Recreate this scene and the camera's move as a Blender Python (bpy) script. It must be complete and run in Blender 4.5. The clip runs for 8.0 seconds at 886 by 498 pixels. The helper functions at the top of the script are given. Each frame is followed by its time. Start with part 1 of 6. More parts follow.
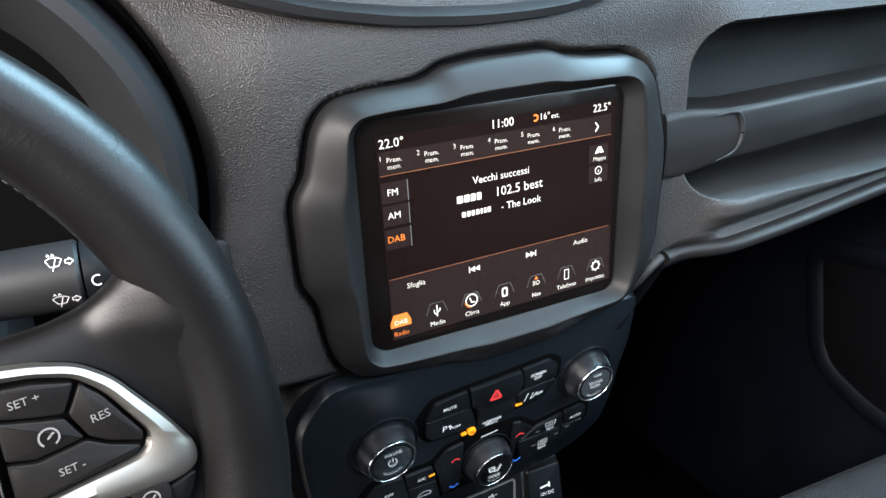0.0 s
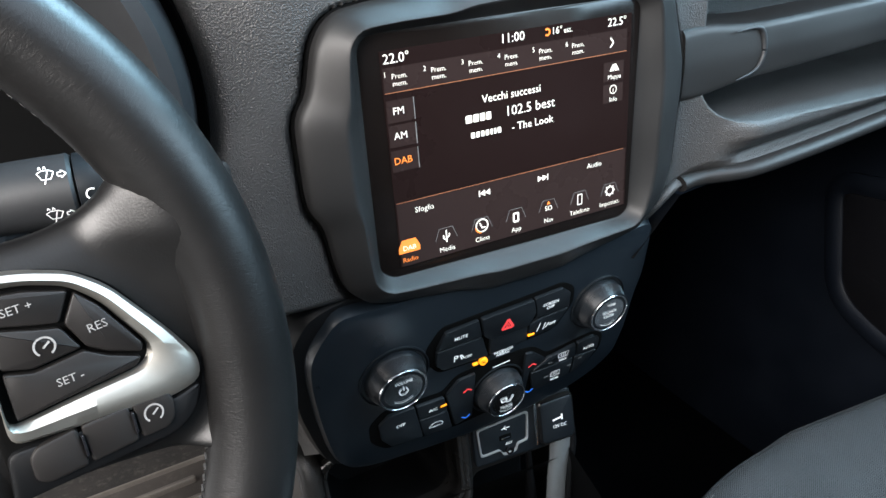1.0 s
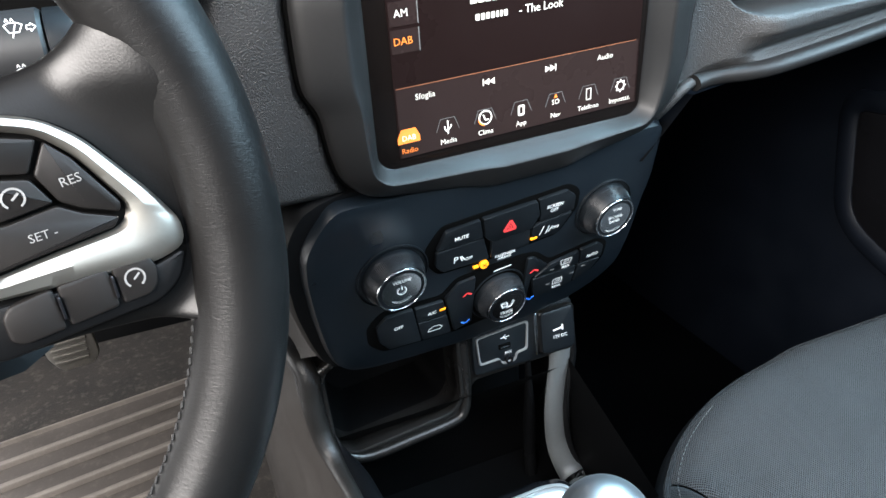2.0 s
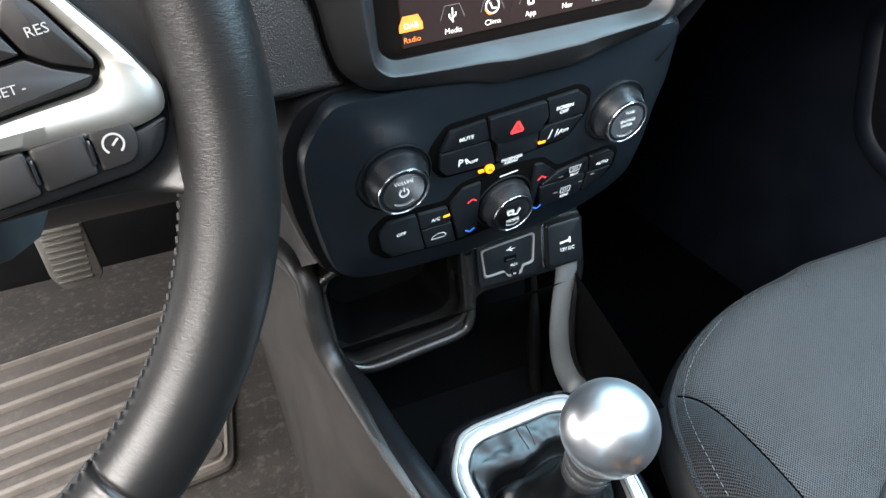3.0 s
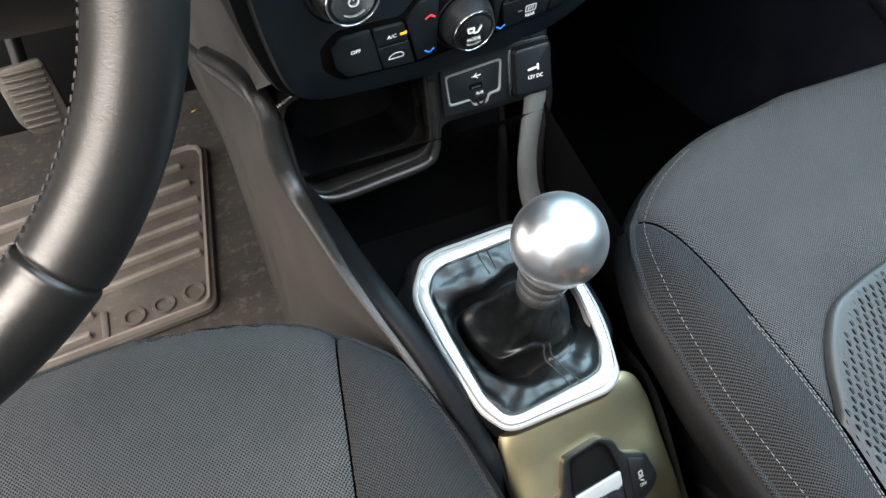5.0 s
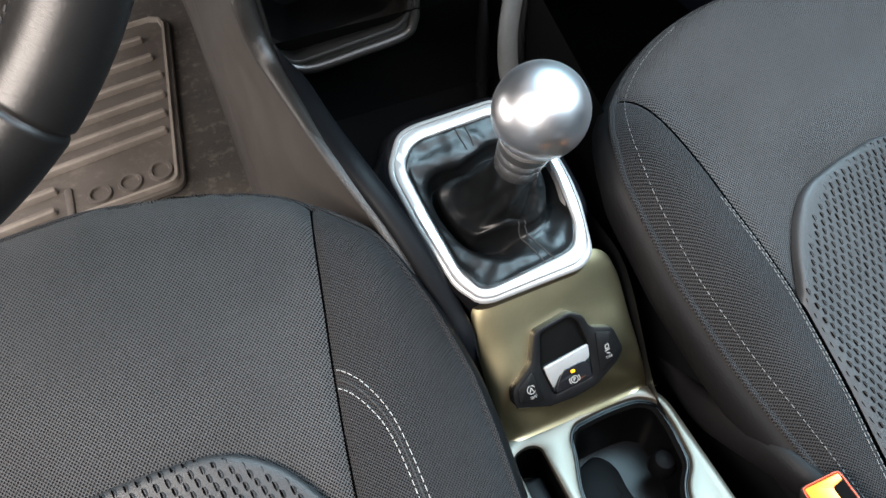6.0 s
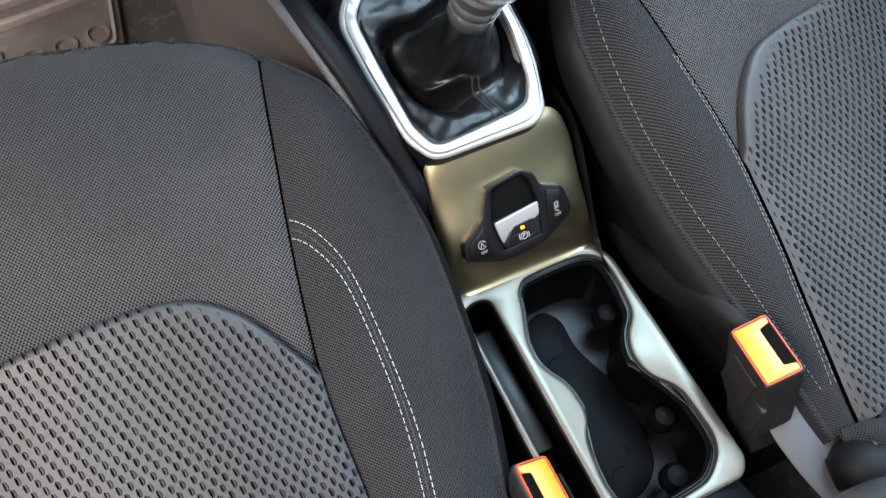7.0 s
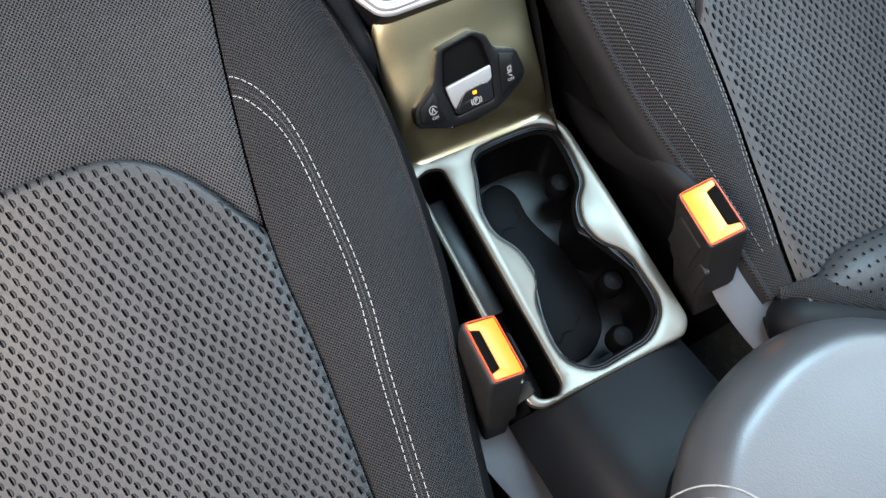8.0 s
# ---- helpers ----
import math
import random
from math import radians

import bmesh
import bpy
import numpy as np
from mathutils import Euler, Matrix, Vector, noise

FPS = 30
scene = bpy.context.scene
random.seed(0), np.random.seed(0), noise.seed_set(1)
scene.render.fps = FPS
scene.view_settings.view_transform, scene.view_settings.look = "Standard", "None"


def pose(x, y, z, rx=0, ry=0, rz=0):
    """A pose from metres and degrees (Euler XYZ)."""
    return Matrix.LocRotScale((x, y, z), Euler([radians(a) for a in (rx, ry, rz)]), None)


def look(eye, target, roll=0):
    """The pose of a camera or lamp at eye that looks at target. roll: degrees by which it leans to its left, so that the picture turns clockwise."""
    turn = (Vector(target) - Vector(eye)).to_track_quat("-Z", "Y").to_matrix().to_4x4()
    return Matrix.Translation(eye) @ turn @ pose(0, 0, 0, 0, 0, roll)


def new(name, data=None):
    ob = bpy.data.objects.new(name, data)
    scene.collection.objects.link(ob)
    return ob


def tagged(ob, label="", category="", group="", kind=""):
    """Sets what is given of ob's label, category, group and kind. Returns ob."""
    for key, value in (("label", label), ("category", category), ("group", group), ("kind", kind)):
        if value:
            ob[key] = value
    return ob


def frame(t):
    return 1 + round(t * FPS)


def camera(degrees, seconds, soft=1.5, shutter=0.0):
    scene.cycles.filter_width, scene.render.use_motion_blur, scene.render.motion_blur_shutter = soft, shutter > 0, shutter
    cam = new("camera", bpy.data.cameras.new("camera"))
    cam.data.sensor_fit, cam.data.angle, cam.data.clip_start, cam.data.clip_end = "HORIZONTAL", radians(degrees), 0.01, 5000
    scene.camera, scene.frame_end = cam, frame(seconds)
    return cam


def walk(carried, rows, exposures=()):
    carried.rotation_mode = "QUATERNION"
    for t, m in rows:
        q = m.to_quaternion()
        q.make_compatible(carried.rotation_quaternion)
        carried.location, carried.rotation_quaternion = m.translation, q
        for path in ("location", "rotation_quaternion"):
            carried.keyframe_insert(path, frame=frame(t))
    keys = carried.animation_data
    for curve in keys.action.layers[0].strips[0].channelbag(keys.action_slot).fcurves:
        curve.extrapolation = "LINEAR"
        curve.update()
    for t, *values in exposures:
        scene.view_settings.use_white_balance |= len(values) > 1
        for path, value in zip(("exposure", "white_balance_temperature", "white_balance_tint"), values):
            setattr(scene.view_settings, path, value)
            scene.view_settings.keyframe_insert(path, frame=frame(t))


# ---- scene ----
import functools

cam = camera(63.8, 8.0)
PATH = [
    (0, (-0.216, 0.06, 0.877), (0.533, 1.801, 0.238), -2.7),
    (0.5, (-0.214, 0.064, 0.864), (0.51, 1.792, 0.166), -3.3),
    (1, (-0.213, 0.066, 0.854), (0.482, 1.78, 0.093), -3.8),
    (1.5, (-0.211, 0.067, 0.84), (0.461, 1.756, 0.005), -3.8),
    (1.7, (-0.212, 0.069, 0.832), (0.454, 1.741, -0.039), -3.5),
    (3, (-0.21, 0.075, 0.792), (0.385, 1.653, -0.284), -3.5),
    (3.5, (-0.206, 0.071, 0.777), (0.371, 1.6, -0.376), -3.5),
    (4, (-0.205, 0.068, 0.769), (0.355, 1.543, -0.46), -3.4),
    (4.2, (-0.204, 0.072, 0.766), (0.356, 1.519, -0.496), -2.7),
    (5.3, (-0.189, 0.046, 0.758), (0.293, 1.364, -0.667), -4.0),
    (5.5, (-0.192, 0.049, 0.755), (0.292, 1.315, -0.716), -2.9),
    (6, (-0.2, 0.045, 0.747), (0.291, 1.184, -0.822), -0.4),
    (6.5, (-0.205, 0.032, 0.738), (0.296, 1.032, -0.921), 2.5),
    (7, (-0.208, 0.022, 0.736), (0.294, 0.877, -1.001), 5.6),
    (7.5, (-0.209, 0.012, 0.727), (0.287, 0.726, -1.075), 9.3),
    (8, (-0.206, -0.006, 0.72), (0.276, 0.589, -1.128), 13.0),
]
EXPOSURES = [(0, 0.27, 6050, 12), (1.0, 0.50, 5950, 10), (1.5, 0.70, 5950, 10), (3.0, 1.08, 6000, 10), (3.5, 1.18, 6000, 9), (4.0, 1.12, 6100, 10), (5.5, 0.92, 6450, 12), (6.0, 0.80, 6450, 14), (6.5, 0.68, 6450, 15), (7.0, 0.69, 6450, 16), (8.0, 0.67, 6400, 17)]
walk(cam, [(t, look(eye, target, roll)) for t, eye, target, roll in PATH], EXPOSURES)

# ---- world, sun, exposure ----
SUN_UP, SUN_ROUND = radians(48), radians(200)
world = bpy.data.worlds.new("World")
scene.world = world
world.use_nodes = True
wn = world.node_tree.nodes
sky = wn.new("ShaderNodeTexSky")
sky.sky_type = "NISHITA"
sky.sun_disc = False
sky.sun_elevation, sky.sun_rotation = SUN_UP, SUN_ROUND
sky.air_density, sky.dust_density = 1.0, 2.0
world.node_tree.links.new(sky.outputs[0], wn["Background"].inputs[0])
wn["Background"].inputs[1].default_value = 0.05
sun = new("sun", bpy.data.lights.new("sun", "SUN"))
sun.data.energy, sun.data.angle, sun.data.color = 0.6, radians(12), (1.0, 0.93, 0.84)
sun.matrix_world = look((-3.0, -1.2, 4.2), (0, 0.3, 0.3))


def daylight(name, eye, target, wide, high, watts, color):
    """The sky's light in one of the car's openings."""
    lamp = new(name, bpy.data.lights.new(name, "AREA"))
    lamp.data.shape, lamp.data.size, lamp.data.size_y = "RECTANGLE", wide, high
    lamp.data.energy, lamp.data.color = watts, color
    lamp.matrix_world = look(eye, target)


daylight("sunroof_light", (0.24, -0.12, 1.235), (0.24, -0.08, 0.2), 0.75, 0.75, 8.2, (0.84, 0.93, 1.0))
daylight("driver_door_light", (-0.98, 0.95, 0.50), (-0.20, 0.90, 0.02), 0.9, 0.8, 7.0, (1.0, 0.94, 0.86))
daylight("driver_window_light", (-0.74, 0.02, 1.06), (0.0, 0.48, 0.74), 0.7, 0.36, 28, (1.0, 0.90, 0.79))
daylight("windscreen_light", (0.46, 0.56, 1.46), (0.41, 0.28, 0.35), 0.76, 0.46, 40, (0.54, 0.86, 1.0))
daylight("passenger_window_light", (0.72, -0.02, 1.05), (0.22, 0.18, 0.40), 0.7, 0.36, 11, (0.66, 0.90, 1.0))


# ---- materials ----
def material(name, color, rough=0.5, metal=0.0, grain="", size=0.001, bump=0.3, vary=0.15, coat=0.0, emit=0.0, wear=0.0, spec=0.5, sheen=0.0, coords="Object"):
    """A principled surface: broad and fine colour variation, roughness variation and a fine relief."""
    m = bpy.data.materials.new(name)
    m.use_nodes = True
    n, l = m.node_tree.nodes, m.node_tree.links
    p = n["Principled BSDF"]
    p.inputs["Metallic"].default_value = metal
    p.inputs["Coat Weight"].default_value = coat
    p.inputs["Coat Roughness"].default_value = 0.08
    p.inputs["Specular IOR Level"].default_value = spec
    p.inputs["Sheen Weight"].default_value = sheen
    p.inputs["Sheen Roughness"].default_value = 0.4
    if emit:
        p.inputs["Emission Color"].default_value = (*color, 1)
        p.inputs["Emission Strength"].default_value = emit
    at = n.new("ShaderNodeTexCoord").outputs[coords]
    broad = n.new("ShaderNodeTexNoise")
    broad.inputs["Scale"].default_value = 14
    broad.inputs["Detail"].default_value = 6
    l.new(at, broad.inputs["Vector"])
    fine = n.new("ShaderNodeTexNoise")
    fine.inputs["Scale"].default_value = 420
    fine.inputs["Detail"].default_value = 3
    l.new(at, fine.inputs["Vector"])
    both = n.new("ShaderNodeMath")
    both.operation = "MULTIPLY_ADD"
    both.inputs[1].default_value = 0.45
    l.new(fine.outputs[0], both.inputs[0])
    l.new(broad.outputs[0], both.inputs[2])
    ramp = n.new("ShaderNodeMapRange")
    ramp.inputs["From Min"].default_value, ramp.inputs["From Max"].default_value = 0.45, 1.0
    ramp.inputs["To Min"].default_value, ramp.inputs["To Max"].default_value = 1 - vary, 1 + vary
    l.new(both.outputs[0], ramp.inputs[0])
    tone = n.new("ShaderNodeMix")
    tone.data_type, tone.blend_type = "RGBA", "MULTIPLY"
    tone.inputs["Factor"].default_value = 1
    tone.inputs["A"].default_value = (*color, 1)
    l.new(ramp.outputs[0], tone.inputs["B"])
    paint = tone.outputs["Result"]
    if wear:
        dust = n.new("ShaderNodeTexNoise")
        dust.inputs["Scale"].default_value = 60
        dust.inputs["Detail"].default_value = 8
        dust.inputs["Roughness"].default_value = 0.75
        l.new(at, dust.inputs["Vector"])
        pick = n.new("ShaderNodeMapRange")
        pick.inputs["From Min"].default_value, pick.inputs["From Max"].default_value = 0.52, 0.8
        pick.inputs["To Max"].default_value = wear
        l.new(dust.outputs[0], pick.inputs[0])
        over = n.new("ShaderNodeMix")
        over.data_type = "RGBA"
        over.inputs["B"].default_value = (0.36, 0.32, 0.26, 1)
        l.new(pick.outputs[0], over.inputs["Factor"])
        l.new(paint, over.inputs["A"])
        paint = over.outputs["Result"]
    gloss = n.new("ShaderNodeMapRange")
    gloss.inputs["From Min"].default_value, gloss.inputs["From Max"].default_value = 0.3, 0.7
    gloss.inputs["To Min"].default_value, gloss.inputs["To Max"].default_value = max(0.02, rough - 0.06), min(1, rough + 0.06)
    l.new(broad.outputs[0], gloss.inputs[0])
    l.new(gloss.outputs[0], p.inputs["Roughness"])
    height = None
    if grain == "leather":
        v = n.new("ShaderNodeTexVoronoi")
        v.feature = "SMOOTH_F1"
        v.inputs["Scale"].default_value = 1 / size
        v.inputs["Smoothness"].default_value = 0.35
        bend = n.new("ShaderNodeTexNoise")
        bend.inputs["Scale"].default_value = 0.45 / size
        l.new(at, bend.inputs["Vector"])
        mix = n.new("ShaderNodeVectorMath")
        mix.operation = "MULTIPLY_ADD"
        mix.inputs[1].default_value = (0.9 * size,) * 3
        l.new(bend.outputs["Color"], mix.inputs[0])
        l.new(at, mix.inputs[2])
        l.new(mix.outputs[0], v.inputs["Vector"])
        height = v.outputs["Distance"]
    elif grain == "weave":
        turn = n.new("ShaderNodeMapping")
        turn.inputs["Rotation"].default_value = (0, 0, radians(47))
        l.new(at, turn.inputs["Vector"])
        a, b = n.new("ShaderNodeTexWave"), n.new("ShaderNodeTexWave")
        a.bands_direction, b.bands_direction = "X", "Y"
        for w in (a, b):
            w.inputs["Scale"].default_value = 0.314 / size
            w.inputs["Distortion"].default_value = 0.25
            w.inputs["Detail Scale"].default_value = 3
            l.new(turn.outputs[0], w.inputs["Vector"])
        mul = n.new("ShaderNodeMath")
        mul.operation = "MULTIPLY"
        l.new(a.outputs["Fac"], mul.inputs[0])
        l.new(b.outputs["Fac"], mul.inputs[1])
        height = mul.outputs[0]
        thread = n.new("ShaderNodeMapRange")
        thread.inputs["From Min"].default_value, thread.inputs["From Max"].default_value = 0.06, 0.50
        thread.inputs["To Min"].default_value, thread.inputs["To Max"].default_value = 1.42, 0.09
        l.new(height, thread.inputs[0])
        weave = n.new("ShaderNodeMix")
        weave.data_type, weave.blend_type = "RGBA", "MULTIPLY"
        weave.inputs["Factor"].default_value = 1
        l.new(paint, weave.inputs["A"])
        l.new(thread.outputs[0], weave.inputs["B"])
        paint = weave.outputs["Result"]
    elif grain == "noise":
        v = n.new("ShaderNodeTexNoise")
        v.inputs["Scale"].default_value = 1 / size
        v.inputs["Detail"].default_value = 5
        l.new(at, v.inputs["Vector"])
        height = v.outputs[0]
    elif grain == "creases":
        long = n.new("ShaderNodeMapping")
        long.inputs["Scale"].default_value = (1.0, 0.38, 1.0) if coords == "UV" else (0.45, 0.8, 1.1)
        l.new(at, long.inputs["Vector"])
        v = n.new("ShaderNodeTexNoise")
        v.inputs["Scale"].default_value = 1 / size
        v.inputs["Detail"].default_value = 7
        v.inputs["Roughness"].default_value = 0.62
        v.inputs["Distortion"].default_value = 1.2
        l.new(long.outputs[0], v.inputs["Vector"])
        height = v.outputs[0]
    if height is not None:
        bm = n.new("ShaderNodeBump")
        bm.inputs["Strength"].default_value = bump
        bm.inputs["Distance"].default_value = size * 0.6
        bm.invert = grain == "weave"
        l.new(height, bm.inputs["Height"])
        l.new(bm.outputs[0], p.inputs["Normal"])
    l.new(paint, p.inputs["Base Color"])
    return m


DASH = material("grained dash plastic", (0.026, 0.0252, 0.0248), 0.44, grain="leather", size=0.0010, bump=0.8, spec=0.45)
SMOOTH = material("fine matt plastic", (0.0135, 0.0143, 0.0157), 0.48, grain="noise", size=0.0006, bump=0.12, spec=0.38)
FRAME = material("satin black frame", (0.0085, 0.0080, 0.0076), 0.30, grain="leather", size=0.0009, bump=0.10)
BEZEL = material("satin screen surround", (0.0115, 0.0113, 0.0113), 0.45, grain="noise", size=0.0005, bump=0.06, spec=0.28)
PANEL = material("blue-black control panel", (0.0046, 0.0070, 0.0098), 0.33, grain="noise", size=0.0005, bump=0.05, spec=0.42)
BUTTON = material("blue-black button", (0.0044, 0.0058, 0.0074), 0.38, grain="noise", size=0.0004, bump=0.05, spec=0.36)
KEY = material("warm black switch key", (0.0075, 0.0066, 0.0062), 0.42, grain="noise", size=0.0004, bump=0.05, spec=0.28)
# Near-black, so the shade inside the open bay is put into the colour.
BAYSHADE = material("bay plastic darkened for shade", (0.0012, 0.0013, 0.0015), 0.6, grain="noise", size=0.0007, bump=0.1, spec=0.08)
GAP = material("black gap", (0.001, 0.001, 0.001), 0.8, spec=0.05)
GLOSS = material("piano black", (0.006, 0.006, 0.007), 0.08, coat=0.6)
CAP = material("black knob cap", (0.0045, 0.0055, 0.007), 0.30, grain="noise", size=0.0004, bump=0.03, spec=0.3)
CASING = material("worn grey casing", (0.0065, 0.0065, 0.0068), 0.62, grain="noise", size=0.0009, bump=0.3, wear=0.02, spec=0.3)
DOOR = material("black door lining", (0.0030, 0.0044, 0.0075), 0.5, grain="leather", size=0.0012, bump=0.2, spec=0.2)
CORNER = material("grained dark moulding", (0.0135, 0.0125, 0.0115), 0.40, grain="leather", size=0.0011, bump=0.35)
GLASS = material("display glass", (0.006, 0.0045, 0.004), 0.15, spec=0.25)
LIT = material("lit display", (0.0085, 0.0046, 0.0042), 0.3, emit=0.3, vary=0.1, spec=0.12)
BAR = material("lit display bar", (0.018, 0.0115, 0.0105), 0.3, emit=0.3, vary=0.1, spec=0.12)
INK = material("lit cream lettering", (0.80, 0.75, 0.64), 0.4, emit=0.52, vary=0.03)
AMBERLIT = material("lit orange lettering", (0.80, 0.20, 0.03), 0.4, emit=0.55, vary=0.03)
LINE = material("lit copper line", (0.22, 0.085, 0.04), 0.4, emit=0.4, vary=0.05)
# Print is no lamp; a faint emission is added to brighten it.
PRINT = material("white print with added glow", (0.80, 0.80, 0.78), 0.5, vary=0.05, emit=0.12)
GREYPRINT = material("grey print", (0.17, 0.165, 0.16), 0.5, vary=0.1)
# Red and blue print carry the same kind of added glow.
RED = material("red print with added glow", (0.75, 0.05, 0.05), 0.45, emit=0.25)
BLUE = material("blue print with added glow", (0.05, 0.22, 0.85), 0.45, emit=0.25)
LAMP = material("amber lamp", (1.0, 0.33, 0.005), 0.4, emit=0.7, vary=0.02)
CHROME = material("satin chrome", (0.60, 0.61, 0.63), 0.18, 1.0, vary=0.05)
SATIN = material("satin silver trim", (0.42, 0.405, 0.37), 0.44, 1.0, grain="noise", size=0.0004, bump=0.03, vary=0.06)
RINGMETAL = material("bright painted ring", (0.29, 0.292, 0.294), 0.34, 0.5, vary=0.04)
# Silver paint; the yellow reflection on the sloping panel is put into this colour.
GOLDSHEEN = material("silver paint with yellow reflection in its colour", (0.43, 0.38, 0.235), 0.34, 1.0, grain="noise", size=0.0004, bump=0.03, vary=0.06, coat=0.6)
SILVER = material("warm silver metallic paint", (0.068, 0.061, 0.050), 0.38, 0.7, grain="noise", size=0.0004, bump=0.03, vary=0.06)
LEATHER = material("black wheel leather", (0.0042, 0.0041, 0.0041), 0.40, grain="leather", size=0.0009, bump=0.10, spec=0.28)
RIMLEATHER = material("wrinkled rim leather", (0.0042, 0.0041, 0.0041), 0.38, grain="creases", size=0.0016, bump=0.17, spec=0.27, coords="UV")
BOOT = material("soft boot leather", (0.0034, 0.0037, 0.0040), 0.33, grain="creases", size=0.0018, bump=0.16, spec=0.24)
FABRIC = material("woven seat cloth", (0.0285, 0.0281, 0.0288), 0.9, grain="weave", size=0.0017, bump=1.0, spec=0.08, sheen=0.03)
BOLSTER = material("bolster cloth", (0.0148, 0.0145, 0.0151), 0.88, grain="weave", size=0.0016, bump=1.0, spec=0.08, sheen=0.03)
INSERT = material("slit seat insert", (0.0195, 0.0202, 0.0214), 0.46, grain="noise", size=0.0009, bump=0.5, spec=0.22)
SLIT = material("slit shadow cloth", (0.0005, 0.0005, 0.0005), 0.9, spec=0.0)
VINYL = material("seat side vinyl", (0.0030, 0.0030, 0.0034), 0.6, grain="leather", size=0.0011, bump=0.2, spec=0.12)
THREAD = material("pale thread", (0.22, 0.22, 0.215), 0.8)
DARKTHREAD = material("black thread", (0.012, 0.012, 0.012), 0.8)
CARPET = material("felt carpet", (0.021, 0.0175, 0.0145), 0.95, grain="noise", size=0.0016, bump=0.9, vary=0.6, wear=0.22)
RUBBER = material("rubber mat", (0.060, 0.051, 0.044), 0.6, grain="noise", size=0.0012, bump=0.25, vary=0.2, wear=0.2)
# Paler copy of the mat rubber; the ribs' lit look is in its colour.
RIBLIT = material("mat rubber with lit tone in its colour", (0.150, 0.131, 0.113), 0.6, grain="noise", size=0.0012, bump=0.25, vary=0.2, wear=0.3)
SIDE = material("grey lower plastic", (0.036, 0.032, 0.029), 0.48, grain="leather", size=0.0010, bump=0.16, wear=0.05)
BLACKPLASTIC = material("black moulded plastic", (0.0026, 0.0027, 0.0030), 0.40, grain="noise", size=0.0007, bump=0.15, spec=0.22)
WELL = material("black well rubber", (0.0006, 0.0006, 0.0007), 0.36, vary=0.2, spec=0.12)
ORANGE = material("orange release frame", (0.42, 0.045, 0.01), 0.4, vary=0.05)
YELLOW = material("orange-yellow release button", (0.50, 0.16, 0.008), 0.45, vary=0.05)
BELT = material("grey belt webbing", (0.030, 0.031, 0.035), 0.6, grain="noise", size=0.0008, bump=0.15)
COLLAR = material("grey collar metal", (0.22, 0.225, 0.235), 0.28, 0.8, vary=0.06)
DIMTHREAD = material("grey thread", (0.10, 0.10, 0.10), 0.8)
CUPMAT = material("black cup mat rubber", (0.0012, 0.0012, 0.0014), 0.5, grain="noise", size=0.0008, bump=0.15, spec=0.03)
PILLAR = material("grained grey console plastic", (0.074, 0.078, 0.079), 0.36, grain="leather", size=0.0008, bump=0.25)
REAR = material("black satin console cover", (0.0032, 0.0036, 0.0044), 0.5, grain="noise", size=0.0006, bump=0.08, spec=0.08)
PAD = material("pale armrest vinyl", (0.025, 0.0265, 0.029), 0.36, grain="leather", size=0.0011, bump=0.10)
STEEL = material("worn pedal steel", (0.125, 0.115, 0.10), 0.45, 0.5, grain="noise", size=0.001, bump=0.3, wear=0.3)
OUTSIDE = material("pale paving", (0.32, 0.30, 0.27), 0.9, grain="noise", size=0.01, bump=0.4)
TRIMCLOTH = material("grey headliner", (0.42, 0.42, 0.40), 0.9, grain="noise", size=0.002, bump=0.3)


# ---- builders ----
def finish(name, bm, mat, parent=None, label="", smooth=True, kind=""):
    me = bpy.data.meshes.new(name)
    bmesh.ops.recalc_face_normals(bm, faces=bm.faces)
    bm.to_mesh(me)
    bm.free()
    me.materials.append(mat)
    if smooth:
        me.shade_smooth()
        me.set_sharp_from_angle(angle=radians(38))
    ob = new(name, me)
    if parent is not None:
        ob.parent = parent
    return tagged(ob, label, kind=kind)


def part(name, bm, mat, parent, label="", smooth=True, kind=""):
    return finish(name, bm, mat, parent, label, smooth, kind)


def thing(name, label, category, group="", kind=""):
    return tagged(new(name), label, category, group, kind)


def axes(origin, xdir, ydir):
    """A frame: x along xdir, y near ydir, z out of the surface."""
    x = Vector(xdir).normalized()
    z = x.cross(Vector(ydir)).normalized()
    y = z.cross(x)
    m = Matrix.Identity(4)
    for i in range(3):
        m[i][0], m[i][1], m[i][2], m[i][3] = x[i], y[i], z[i], origin[i]
    return m


def turned(origin, yaw, pitch, roll):
    """A frame standing up: x across, y up, z towards the driver."""
    r = (Matrix.Rotation(radians(yaw), 3, "Z") @ Matrix.Rotation(radians(pitch), 3, "X") @ Matrix.Rotation(radians(roll), 3, "Y"))
    return axes(origin, r.col[0], r.col[2])


def mm(pts):
    return [(a / 1000, b / 1000) for a, b in pts]


def area(p):
    return sum(p[i - 1][0] * p[i][1] - p[i][0] * p[i - 1][1] for i in range(len(p)))


def rounded(pts, r, n=5):
    """A polygon with its corners rounded, turned counter-clockwise."""
    if area(pts) < 0:
        pts = pts[::-1]
    out = []
    for i, p in enumerate(pts):
        a, b, c = Vector(pts[i - 1]), Vector(p), Vector(pts[(i + 1) % len(pts)])
        d1, d2 = (a - b), (c - b)
        k = min(r, 0.45 * d1.length, 0.45 * d2.length)
        s, e = b + d1.normalized() * k, b + d2.normalized() * k
        for j in range(n + 1):
            t = j / n
            q = s * (1 - t) ** 2 + b * 2 * t * (1 - t) + e * t * t
            out.append((q.x, q.y))
    return out


